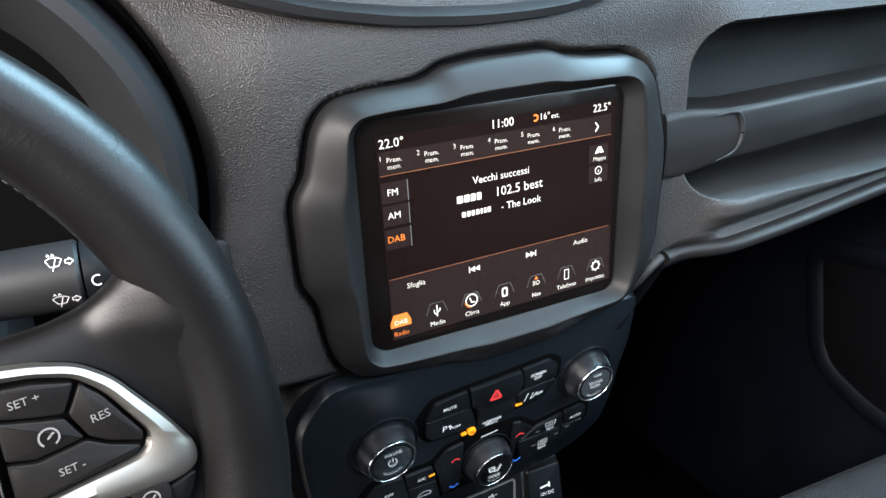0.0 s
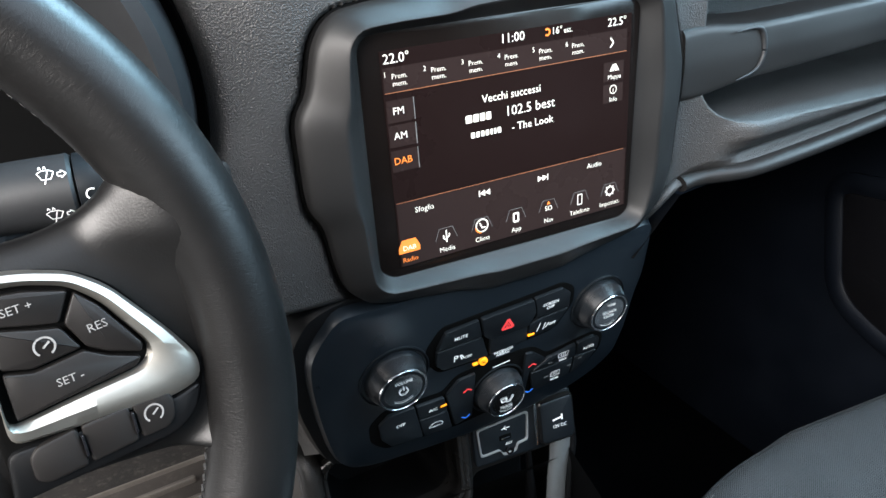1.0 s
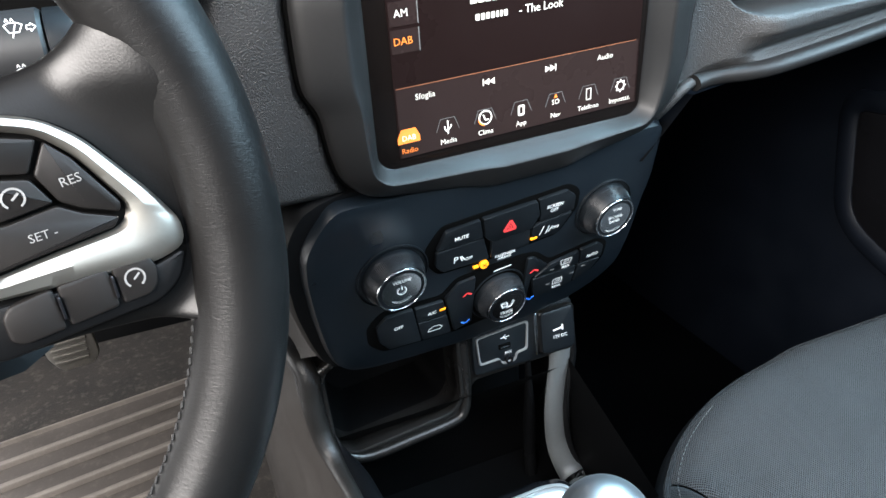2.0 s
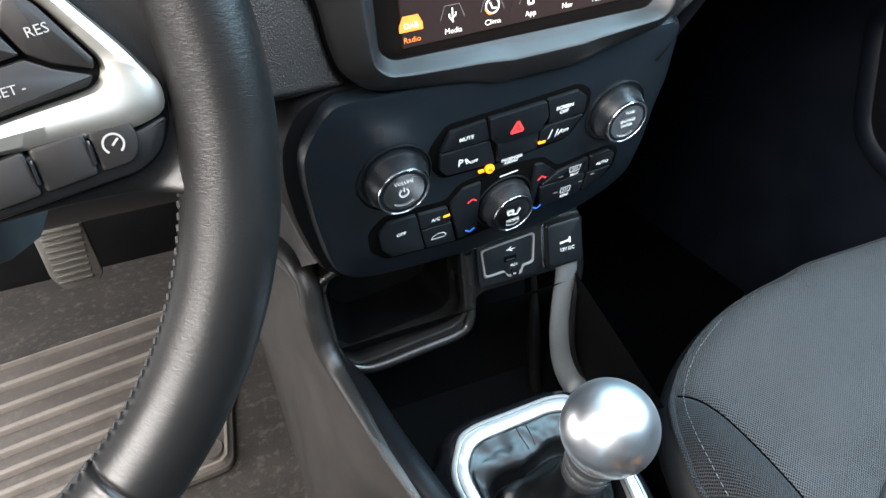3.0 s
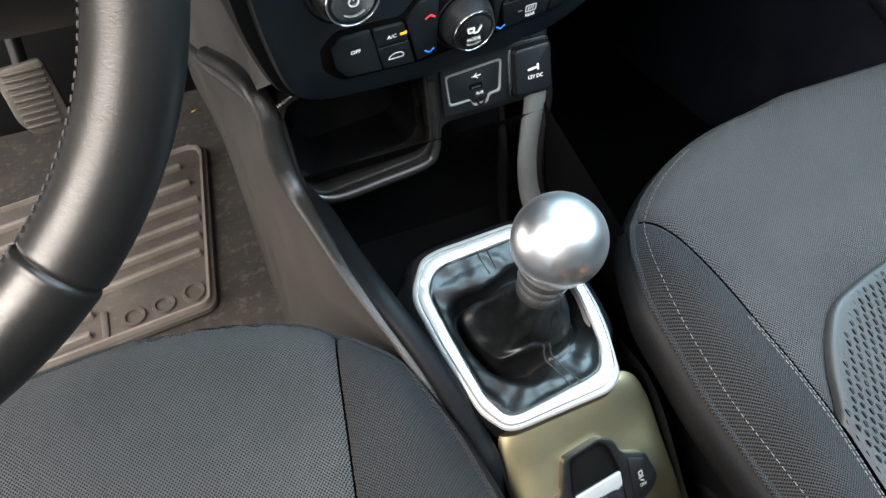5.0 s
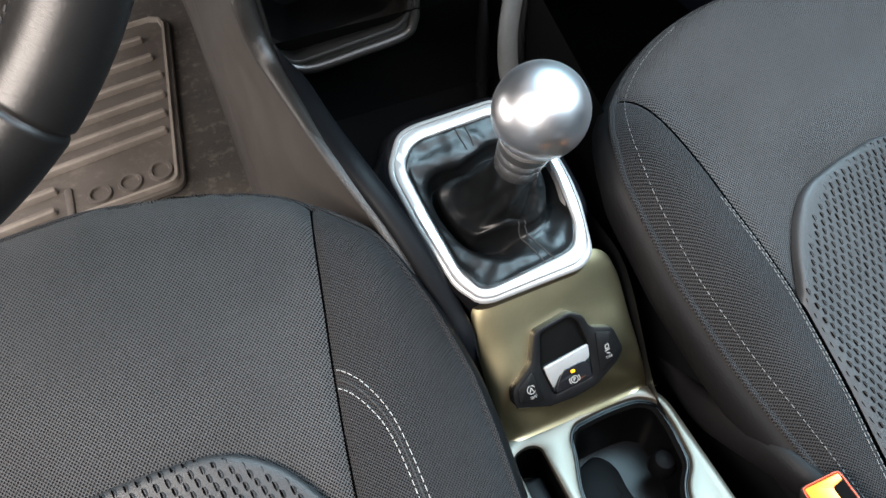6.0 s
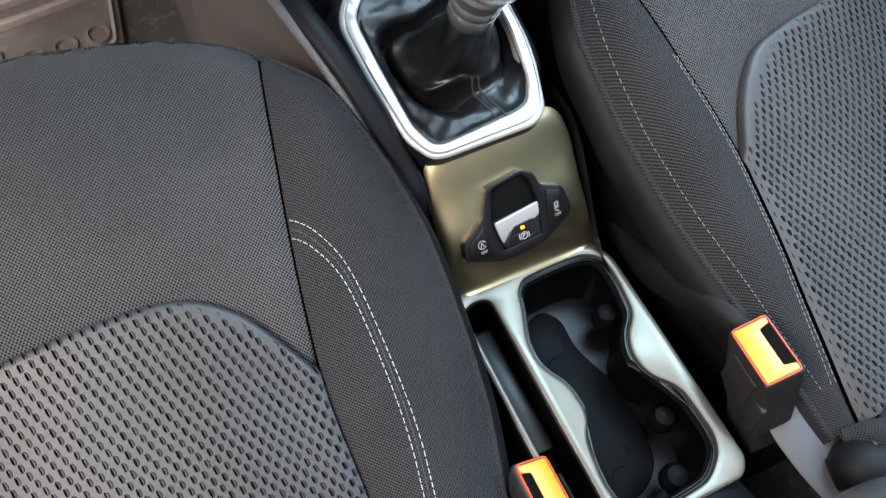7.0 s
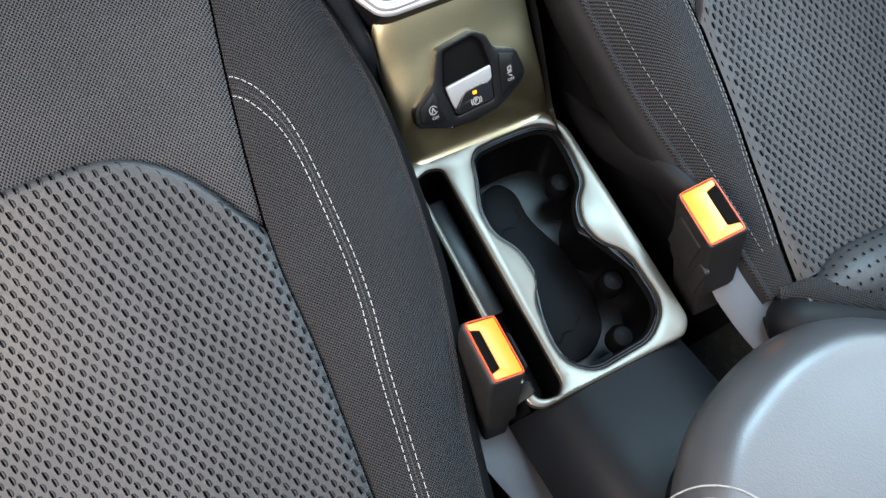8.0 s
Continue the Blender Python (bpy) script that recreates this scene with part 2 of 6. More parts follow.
def offset(pts, d):
    """Moves a counter-clockwise outline inwards by d."""
    out, n = [], len(pts)
    for i in range(n):
        a, b, c = Vector(pts[i - 1]), Vector(pts[i]), Vector(pts[(i + 1) % n])
        e1, e2 = (b - a), (c - b)
        if e1.length < 1e-7:
            e1 = e2
        if e2.length < 1e-7:
            e2 = e1
        n1, n2 = Vector((-e1.y, e1.x)).normalized(), Vector((-e2.y, e2.x)).normalized()
        m = n1 + n2
        m = m / max(m.dot(n1), 0.35) if m.length > 1e-6 else n1
        out.append((b.x + m.x * d, b.y + m.y * d))
    return out


def circle(cx, cy, r, n=32, squash=1.0):
    return [(cx + r * math.cos(2 * math.pi * i / n), cy + squash * r * math.sin(2 * math.pi * i / n)) for i in range(n)]


def loft(bm, loops, closed=True, cap0=False, cap1=False):
    """Joins loops of equal length into a skin."""
    vs = [[bm.verts.new(p) for p in lp] for lp in loops]
    n = len(vs[0])
    for a, b in zip(vs, vs[1:]):
        for i in range(n if closed else n - 1):
            j = (i + 1) % n
            bm.faces.new((a[i], a[j], b[j], b[i]))
    if cap0:
        bm.faces.new(vs[0][::-1])
    if cap1:
        bm.faces.new(vs[-1])
    return vs


def plate(m, outline, top=0.0, depth=0.003, bevel=0.0008, bm=None):
    """A slab with rounded front edges, its front at height top of frame m."""
    bm = bm or bmesh.new()
    if area(outline) < 0:
        outline = outline[::-1]
    loops = [(0, top - depth), (0, top - bevel), (0.3 * bevel, top - 0.3 * bevel), (bevel, top)]
    loft(bm, [[m @ Vector((u, v, w)) for u, v in offset(outline, d)] for d, w in loops], cap0=True, cap1=True)
    return bm


def band(m, outer, inner, profile, bm=None):
    """A ring between two outlines of equal length; profile: (share of the way in, height)."""
    bm = bm or bmesh.new()
    loft(bm, [[m @ Vector((a[0] + (b[0] - a[0]) * t, a[1] + (b[1] - a[1]) * t, w)) for a, b in zip(outer, inner)] for t, w in profile])
    return bm


def rays(pts, n=160, at=None):
    """The outline resampled at even angles round a point inside."""
    cx, cy = at or (sum(p[0] for p in pts) / len(pts), sum(p[1] for p in pts) / len(pts))
    out = []
    for i in range(n):
        a = 2 * math.pi * i / n
        dx, dy = math.cos(a), math.sin(a)
        best = 0
        for k in range(len(pts)):
            (x1, y1), (x2, y2) = pts[k - 1], pts[k]
            ex, ey = x2 - x1, y2 - y1
            den = dx * ey - dy * ex
            if abs(den) < 1e-12:
                continue
            t = ((x1 - cx) * ey - (y1 - cy) * ex) / den
            s = ((x1 - cx) * dy - (y1 - cy) * dx) / den
            if t > 0 and -1e-9 <= s <= 1 + 1e-9:
                best = max(best, t)
        out.append((cx + dx * best, cy + dy * best))
    return out


def holed(m, outer, holes, top=0.0, depth=0.01, lip=0.002, hole_depth=None):
    """A flat plate with openings; all edges rounded over."""
    bm = bmesh.new()
    if area(outer) < 0:
        outer = outer[::-1]
    rims = []
    for pts, sign in [(outer, 1)] + [(h if area(h) > 0 else h[::-1], -1) for h in holes]:
        deep = depth if sign > 0 or hole_depth is None else hole_depth
        loops = [(offset(pts, sign * lip), top), (offset(pts, sign * lip * 0.3), top - 0.3 * lip), (pts, top - lip), (pts, top - deep)]
        vs = loft(bm, [[m @ Vector((u, v, w)) for u, v in lp] for lp, w in loops])
        rims.append(vs[0])
    edges = []
    for rim in rims:
        for i, v in enumerate(rim):
            edges.append(bm.edges.get((v, rim[(i + 1) % len(rim)])))
    bmesh.ops.triangle_fill(bm, use_beauty=True, use_dissolve=False, edges=edges)
    return bm


def smooth_line(pts, n=8, closed=False):
    """A Catmull-Rom line through points."""
    p = [Vector(q) for q in pts]
    out = []
    count = len(p) if closed else len(p) - 1
    for i in range(count):
        a = p[i - 1] if closed or i > 0 else p[0] * 2 - p[1]
        b, c = p[i], p[(i + 1) % len(p)]
        d = p[(i + 2) % len(p)] if closed or i + 2 < len(p) else c * 2 - b
        for k in range(n):
            t = k / n
            out.append(0.5 * (2 * b + (c - a) * t + (2 * a - 5 * b + 4 * c - d) * t * t + (3 * b - a - 3 * c + d) * t ** 3))
    if not closed:
        out.append(p[-1].copy())
    return out


def tube(line, r, seg=10, bm=None, closed=False, flat=1.0, up=(0, 0, 1), caps=True):
    """A round (or flattened) bar along a line of points; r may be a list."""
    bm = bm or bmesh.new()
    line = [Vector(p) for p in line]
    n = len(line)
    loops = []
    for i, p in enumerate(line):
        t = (line[(i + 1) % n] - line[i - 1]) if closed or 0 < i < n - 1 else (line[1] - line[0] if i == 0 else line[-1] - line[-2])
        t.normalize()
        s = t.cross(Vector(up))
        s = s.normalized() if s.length > 1e-5 else t.orthogonal().normalized()
        w = s.cross(t)
        k = r[i] if isinstance(r, (list, tuple)) else r
        loops.append([p + s * math.cos(a) * k + w * math.sin(a) * k * flat for a in [2 * math.pi * j / seg for j in range(seg)]])
    if closed:
        loops.append(loops[0])
    loft(bm, loops, cap0=caps and not closed, cap1=caps and not closed)
    if closed:
        bmesh.ops.remove_doubles(bm, verts=bm.verts, dist=1e-7)
    return bm


def spin(m, profile, seg=48, bm=None):
    """A turned body round the frame's z axis: profile of (radius, height)."""
    bm = bm or bmesh.new()
    loops = [[m @ Vector((r * math.cos(a), r * math.sin(a), h)) for a in [2 * math.pi * j / seg for j in range(seg)]] for r, h in profile]
    loft(bm, loops, cap0=profile[0][0] > 1e-4, cap1=profile[-1][0] > 1e-4)
    return bm


def sheet(fn, nu, nv, bm=None):
    """A surface from fn(u, v), both from 0 to 1."""
    bm = bm or bmesh.new()
    loft(bm, [[fn(i / nu, j / nv) for i in range(nu + 1)] for j in range(nv + 1)], closed=False)
    return bm


def lettering(name, text, m, at, size, mat, parent, lift=0.0004, slant=0.0, bold=0.0, wide=1.0, label=""):
    """Flat letters of the built-in font, centred at a point of frame m; size is the height of a capital."""
    cu = bpy.data.curves.new(name, "FONT")
    cu.body, cu.size, cu.align_x, cu.align_y = text, size / 0.69, "CENTER", "CENTER"
    cu.shear, cu.offset, cu.resolution_u = slant, bold, 2
    tmp = bpy.data.objects.new(name, cu)
    scene.collection.objects.link(tmp)
    me = bpy.data.meshes.new_from_object(tmp.evaluated_get(bpy.context.evaluated_depsgraph_get()))
    bpy.data.objects.remove(tmp)
    bpy.data.curves.remove(cu)
    me.transform(m @ Matrix.Translation((at[0], at[1], lift)) @ Matrix.Diagonal((wide, 1, 1, 1)))
    me.materials.clear()
    me.materials.append(mat)
    ob = new(name, me)
    ob.parent = parent
    return tagged(ob, label)


def flat(m, outline, lift=0.0004, bm=None):
    bm = bm or bmesh.new()
    bm.faces.new([bm.verts.new(m @ Vector((u, v, lift))) for u, v in outline])
    return bm


def rect(cx, cy, w, h):
    return [(cx - w / 2, cy - h / 2), (cx + w / 2, cy - h / 2), (cx + w / 2, cy + h / 2), (cx - w / 2, cy + h / 2)]


def strokes(m, lines, width, lift=0.0004, bm=None):
    """Thin printed strokes along polylines."""
    bm = bm or bmesh.new()
    for ln in lines:
        for (x1, y1), (x2, y2) in zip(ln, ln[1:]):
            dx, dy = x2 - x1, y2 - y1
            k = max(math.hypot(dx, dy), 1e-9)
            nx, ny = -dy / k * width / 2, dx / k * width / 2
            flat(m, [(x1 + nx, y1 + ny), (x1 - nx, y1 - ny), (x2 - nx, y2 - ny), (x2 + nx, y2 + ny)], lift, bm)
    return bm


def arc(cx, cy, r, a0, a1, n=14):
    return [(cx + r * math.cos(radians(a0 + (a1 - a0) * i / n)), cy + r * math.sin(radians(a0 + (a1 - a0) * i / n))) for i in range(n + 1)]


def curve_of(pts):
    """A smooth function through (t, value) pairs."""
    ts, vs = [p[0] for p in pts], [p[1] for p in pts]
    w = 0.5 * min(b - a for a, b in zip(ts, ts[1:]))
    return lambda t: float(np.mean(np.interp(np.linspace(t - w, t + w, 9), ts, vs)))


def ease(a, b, t):
    k = min(1, max(0, (t - a) / (b - a)))
    return k * k * (3 - 2 * k)


# ---- the shell of the cabin ----
def box(m, x0, x1, y0, y1, z0, z1, bevel=0.004, bm=None):
    return plate(m, rounded([(x0, y0), (x1, y0), (x1, y1), (x0, y1)], bevel * 2, 3), z1, z1 - z0, bevel, bm)


WORLD = Matrix.Identity(4)
bm = sheet(lambda u, v: Vector((-40 + 80 * u, -40 + 80 * v, -0.32)), 8, 8)
finish("ground", bm, OUTSIDE, label="pale grey paving outside around the car", kind="structure")
finish("floor", box(WORLD, -0.72, 0.74, -1.3, 1.6, -0.06, -0.002), CARPET, label="dark brown felt carpet on the car floor", kind="structure")
finish("ceiling", holed(Matrix.Translation((0, 0, 1.27)), [(-0.7, -1.3), (0.72, -1.3), (0.72, 0.32), (-0.7, 0.32)], [rounded([(-0.54, -0.74), (0.62, -0.74), (0.62, 0.29), (-0.54, 0.29)], 0.05)], 0.0, 0.05, 0.004), TRIMCLOTH, label="grey cloth headliner of the car roof", kind="structure")
finish("wall_front", box(WORLD, -0.72, 0.74, 1.5, 1.56, -0.05, 0.80), BLACKPLASTIC, label="dark bulkhead ahead of the footwells", kind="structure")
# Out of view; carried up to the roof to shut out skylight.
finish("wall_rear", box(WORLD, -0.72, 0.74, -1.36, -1.3, -0.05, 1.26), BLACKPLASTIC, label="unseen dark wall behind the seats, raised to block skylight", kind="structure")

# Two unseen walls at the rear, added to cut the ambient skylight.
finish("wall_left", box(WORLD, -0.74, -0.68, -1.3, -0.22, -0.05, 1.218), TRIMCLOTH, label="unseen grey wall at the left rear, added to block skylight", kind="structure")
finish("wall_right", box(WORLD, 0.665, 0.715, -1.3, -0.12, 0.865, 1.218), TRIMCLOTH, label="unseen grey wall at the right rear, added to block skylight", kind="structure")

door = thing("passenger_door", "black passenger door lining with a moulded storage pocket", "car door", kind="structure")
part("door_panel", box(WORLD, 0.66, 0.72, -1.0, 1.5, -0.05, 0.86), DOOR, door)
SIDEON = axes((0.66, 0.55, 0.42), (0, -1, 0), (0, 0, 1))
pocket_out = rays(rounded(mm([(-200, 125), (210, 150), (215, -40), (150, -120), (-60, -120), (-170, -70)]), 0.05, 8), 120, (0, 0))
pocket_in = rays(offset(rounded(mm([(-200, 125), (210, 150), (215, -40), (150, -120), (-60, -120), (-170, -70)]), 0.05, 8), 0.028), 120, (0, 0))
part("pocket_surround", band(SIDEON, pocket_out, pocket_in, [(0, -0.002), (0, 0.006), (0.2, 0.010), (0.8, 0.010), (1, 0.006), (1, -0.002)]), DOOR, door, "smooth raised pocket surround")
part("pocket_panel", plate(SIDEON, pocket_in, 0.006, 0.008, 0.002), GLOSS, door)


# ---- dashboard ----
dash = thing("dashboard", "black grained dashboard with a moulded passenger grab recess", "dashboard")


SCR = turned((0.0144, 0.4777, 0.7365), 3.44, 2.19, -1.71) @ Matrix.Scale(1.094, 4)
SCR_N, SCR_O = SCR.col[2].xyz.normalized(), SCR.col[3].xyz
SCR_INV = SCR.inverted()
outer = rounded(mm([(-119, 71), (-124, 52), (-125.5, 47), (-132, 38), (-134, 30), (-134.5, -6), (-133.5, -18), (-126.5, -29), (-125, -40), (-123.5, -55), (-119.5, -71), (-108, -82.5), (-96, -86), (-60, -91), (-44, -93), (-25, -98.5), (34, -99), (50, -95), (98, -87), (112, -77), (124, -65), (130, -45), (131, -20), (134.5, 11), (134, 31), (128, 53), (122, 75), (113, 85.5), (97, 92.5), (68, 94), (48, 96.5), (35, 101), (-14, 100.5), (-37, 98), (-46.5, 93), (-55, 91), (-85, 90), (-103.5, 87.5), (-113, 81)]), 0.005, 4)
SCR_EDGE = [math.hypot(a, b) for a, b in rays(outer, 240, (0, 0))]


def recess(x, z):
    """How deep the passenger's recess is at a place on the dash, from 0 to 1."""
    cx, cz, hx, hz, r = 0.4485, 0.788, 0.265, 0.067, 0.035
    z -= 0.03 * (x - 0.17)
    qx, qz = abs(x - cx) - hx + r, abs(z - cz) - hz + r
    d = math.hypot(max(qx, 0), max(qz, 0)) + min(max(qx, qz), 0) - r
    return 1 - ease(-0.011, 0.003, d)


HOOD_AT = (-0.3345, 0.790)


def dash_y(x, z):
    y = 0.4815 - 0.020 * min(x, 0.2) + 0.03 * max(0, -x - 0.13) + 1.6 * max(0, z - 0.835) ** 1.7 * (1.0 if z < 0.99 else 1)
    y += 0.15 * recess(x, z)
    lip = 0.7145 + 0.100 * (x - 0.246)
    w = ease(0.193, 0.230, x)
    y -= 0.006 * w * math.exp(-((z - lip) / 0.008) ** 4)
    y += 0.012 * w * math.exp(-((z - lip + 0.0165 + 0.02 * (0.4 - x)) / 0.007) ** 2)
    gap = math.hypot(max(0, abs(x - 0.018) - 0.142), max(0, abs(z - 0.740) - 0.098))
    back = SCR_O.y - (SCR_N.x * (x - SCR_O.x) + SCR_N.z * (z - SCR_O.z)) / SCR_N.y + 0.0120
    y += (back - y) * (1 - ease(0.0, 0.070, gap))
    q = SCR_INV @ Vector((x, back - 0.012, z))
    if abs(q.x) < 0.18 and abs(q.y) < 0.14:
        y += 0.009 * (1 - ease(0.0, 0.006, math.hypot(q.x, q.y) - SCR_EDGE[int(math.degrees(math.atan2(q.y, q.x)) % 360 / 1.5) % 240]))
    y += 0.05 * ease(0.650, 0.622, z) * (1 - ease(0.10, 0.16, x))
    r = math.hypot(x - HOOD_AT[0], z - HOOD_AT[1])
    y += 0.020 * (1 - ease(0.149, 0.165, r)) + 0.13 * (1 - ease(0.128, 0.148, r))
    low = 0.62 + 0.05 * ease(0.10, 0.2, x) + 0.03 * ease(0.2, 0.5, x)
    y += 1.3 * max(0, low + 0.02 - z) ** 1.5 * 6
    return y


def low_edge(x):
    return 0.60 + 0.074 * ease(0.10, 0.172, x) + 0.136 * max(0, x - 0.170) - 0.05 * ease(-0.15, -0.22, x)


def pad(u, v):
    x = float(np.interp(u, (0, 0.04, 0.25, 0.52, 0.57, 0.69, 1), (-0.72, -0.50, -0.165, 0.155, 0.175, 0.230, 0.66)))
    b = low_edge(x)
    lip = 0.03 * (x - 0.17)
    z = float(np.interp(v, (0, 0.30, 0.42, 0.66, 0.78, 1), (b, 0.708 + lip, 0.738 + lip, 0.838 + lip, 0.872 + lip, 0.945)))
    return Vector((x, dash_y(x, z), z))


part("dash_pad", sheet(pad, 520, 260), DASH, dash)


def dash_top(u, v):
    x = -0.72 + 1.38 * u
    y0 = dash_y(x, 0.945)
    return Vector((x, y0 + (1.15 - y0) * v, 0.945 + 0.035 * math.sin(v * 2.2)))


part("dash_top", sheet(dash_top, 60, 14), DASH, dash)
# the strip along the lower edge of the passenger's side
strip = [Vector((x, dash_y(x, low_edge(x)) - 0.004, low_edge(x) - 0.002)) for x in np.linspace(0.172, 0.66, 40)]
part("lower_strip", tube(strip, 0.0085, 12, flat=0.8), BEZEL, dash, "smooth grey strip along the lower dash edge")
strip2 = [Vector((x, dash_y(x, low_edge(x)) - 0.003, low_edge(x) - 0.001)) for x in np.linspace(0.135, 0.170, 8)]
part("lower_strip", tube(strip2, 0.0055, 12, flat=0.8), DASH, dash)
# underside over the passenger's feet
part("underside", sheet(lambda u, v: Vector((0.13 + 0.53 * u, 0.50 + 0.75 * v, low_edge(0.13 + 0.53 * u) - 0.012 - 0.03 * math.sin(v * 3))), 12, 10), BLACKPLASTIC, dash)
lampf = axes((0.30, 0.62, 0.655), (1, 0, 0), (0, 1, 0.1))
part("footwell_lamp", plate(lampf, circle(0, 0, 0.04, 28, 0.6), -0.004, 0.006, 0.002), SMOOTH, dash, "unlit oval footwell lamp cover")

# passenger grab handle across the recess
grab = thing("grab_handle", "smooth grey grab handle fixed across the dash recess", "grab handle")


GRIP = [(a, b / 0.036) for a, b in rounded([(0.0, 0.018), (-0.0012, 0.0), (0.001, -0.018), (0.030, -0.013), (0.030, 0.0245)], 0.0045, 5)]


def grab_at(u, v):
    """The handle's section, carried along the recess."""
    x = 0.162 + 0.515 * u
    k = v * len(GRIP)
    i = int(k) % len(GRIP)
    (a0, b0), (a1, b1) = GRIP[i], GRIP[(i + 1) % len(GRIP)]
    tall = 0.041 - 0.03 * (x - 0.233) + 0.010 * math.exp(-((x - 0.178) / 0.03) ** 2)
    return Vector((x, 0.486 + 0.006 * ease(0.265, 0.16, x) + a0 + (a1 - a0) * (k - int(k)), 0.7717 + 0.083 * (x - 0.233) + tall * (b0 + (b1 - b0) * (k - int(k)))))


bm = sheet(grab_at, 60, 60)
bmesh.ops.remove_doubles(bm, verts=bm.verts, dist=1e-6)
part("grip_bar", bm, BEZEL, grab)
GR = axes((0.229, 0.4858, 0.7745), (1, 0, 0.08), (0, 0, 1))
crease = smooth_line([GR @ Vector((u, v, -0.0006)) for u, v in mm([(-22, 15), (-6, 15.5), (2, 13), (5, 4), (4, -8), (-4, -17), (-22, -21)])], 8)
part("thumb_crease", tube(crease, [0.0004 + 0.0018 * math.sin(math.pi * k / 48) for k in range(49)], 10), SMOOTH, grab)

# centre vent housing over the screen
vent = thing("vent_housing", "matt black air vent housing on top of the dashboard", "air vent")
VEN = axes((-0.031, 0.508, 0.9615), (1, 0.04, 0), (0, 0, 1)) @ Matrix.Scale(1.067, 4)
vo = rays(rounded(mm([(-165, 60), (-150, -50), (-128, -69), (-84, -81), (-30, -89), (20, -91), (75, -88), (125, -80), (150, -60), (165, 60)]), 0.012, 6), 160, (0, -0.01))
vi = rays(rounded(mm([(-145, 50), (-126, -44), (-105, -63), (-60, -72), (-15, -76), (40, -77), (90, -74), (125, -55), (145, 50)]), 0.012, 6), 160, (0, -0.01))
part("housing", band(VEN, vo, vi, [(0, -0.05), (0, 0.018), (0.15, 0.028), (0.5, 0.030), (0.9, 0.022), (1, 0.0), (1, -0.03)]), SMOOTH, vent)
part("backing", plate(VEN, vi, -0.02, 0.006, 0.001), GAP, vent)
for k in range(4):
    part("slat", box(VEN, -0.125, 0.125, -0.05 + 0.024 * k, -0.044 + 0.024 * k, -0.018, 0.006, 0.001), BLACKPLASTIC, vent)

# ---- instrument binnacle ----
gauge = thing("instrument_binnacle", "round hooded instrument dial behind the steering wheel", "instrument dial")
HOOD = axes((HOOD_AT[0], 0.462, HOOD_AT[1]), (1, 0, 0), (0, 0, 1)) @ Matrix.Scale(1.08, 4)
part("hood", spin(HOOD, [(0.150, -0.08), (0.1385, -0.03), (0.136, -0.008), (0.131, 0.003), (0.124, 0.004), (0.117, -0.004), (0.104, -0.035), (0.094, -0.075), (0.090, -0.078)], 96), SMOOTH, gauge, "rounded matt hood")
part("dial_face", spin(HOOD, [(0.0915, -0.082), (0.0915, -0.074), (0.0005, -0.074)], 72), BLACKPLASTIC, gauge)
part("dial_ring", spin(HOOD, [(0.0895, -0.074), (0.089, -0.069), (0.086, -0.068), (0.084, -0.074)], 72), CHROME, gauge, "thin chrome dial ring")
ticks = bmesh.new()
for k in range(60):
    a = 2 * math.pi * k / 60
    strokes(HOOD, [[(0.082 * math.cos(a), 0.082 * math.sin(a)), ((0.072 if k % 5 else 0.066) * math.cos(a), (0.072 if k % 5 else 0.066) * math.sin(a))]], 0.0009, -0.0736, ticks)
part("tick_marks", ticks, PRINT, gauge)
part("gap_ring", spin(HOOD, [(0.134, -0.044), (0.1440, -0.030), (0.1462, -0.033), (0.150, -0.060)], 96), GAP, gauge)

# ---- display in the dash ----
display = thing("infotainment_display", "lit car radio touchscreen in a thick satin grey surround", "display")
inner = rounded(mm([(-91, 74), (86, 74), (92, 68), (88, -66), (82, -71), (-91, -68), (-98, -62), (-97, 68)]), 0.008, 4)
ro, ri = rays(outer, 220, (0, 0)), rays(inner, 220, (0, 0))
part("surround", band(SCR, ro, ri, [(0, -0.020), (0, -0.0075), (0.02, -0.0050), (0.06, -0.0030), (0.14, -0.0008), (0.30, 0.0026), (0.50, 0.0062), (0.585, 0.0076), (0.62, 0.0080), (0.65, 0.0077), (0.68, 0.0068), (0.80, 0.0024), (0.93, -0.0014), (0.97, -0.0022), (1.0, -0.0024), (1.0, -0.006)]), BEZEL, display, "satin grey moulded surround")
part("gasket", plate(SCR, rays(offset(outer, -0.0018), 160, (0, 0)), -0.012, 0.014, 0.002), GAP, display)
part("glass", plate(SCR, offset(inner, -0.001), -0.002, 0.004, 0.0005), GLASS, display)
trail = smooth_line([SCR @ Vector((u, v, -0.019)) for u, v in mm([(-118, -58), (-110, -79), (-88, -95), (-46, -99), (-26, -105), (21, -104), (41, -97), (107, -92), (134, -72), (144, -46)])], 8)
part("lower_piping", tube(trail, 0.0016, 8), GLOSS, display, "thin gloss black piping")
pane = part("lit_area", flat(SCR, mm([(-85.4, -62.9), (85.4, -62.9), (85.4, 65.1), (-85.4, 65.1)]), -0.0016), LIT, display, "dark brown lit picture area")
part("bar", flat(SCR, mm([(-84.5, 42.6), (82, 42.6), (82, 56), (-84.5, 56)]), -0.0013), BAR, pane)
part("bar", flat(SCR, mm([(-84.5, -62.5), (84, -62.5), (84, -21.8), (-84.5, -21.8)]), -0.0013), BAR, pane)
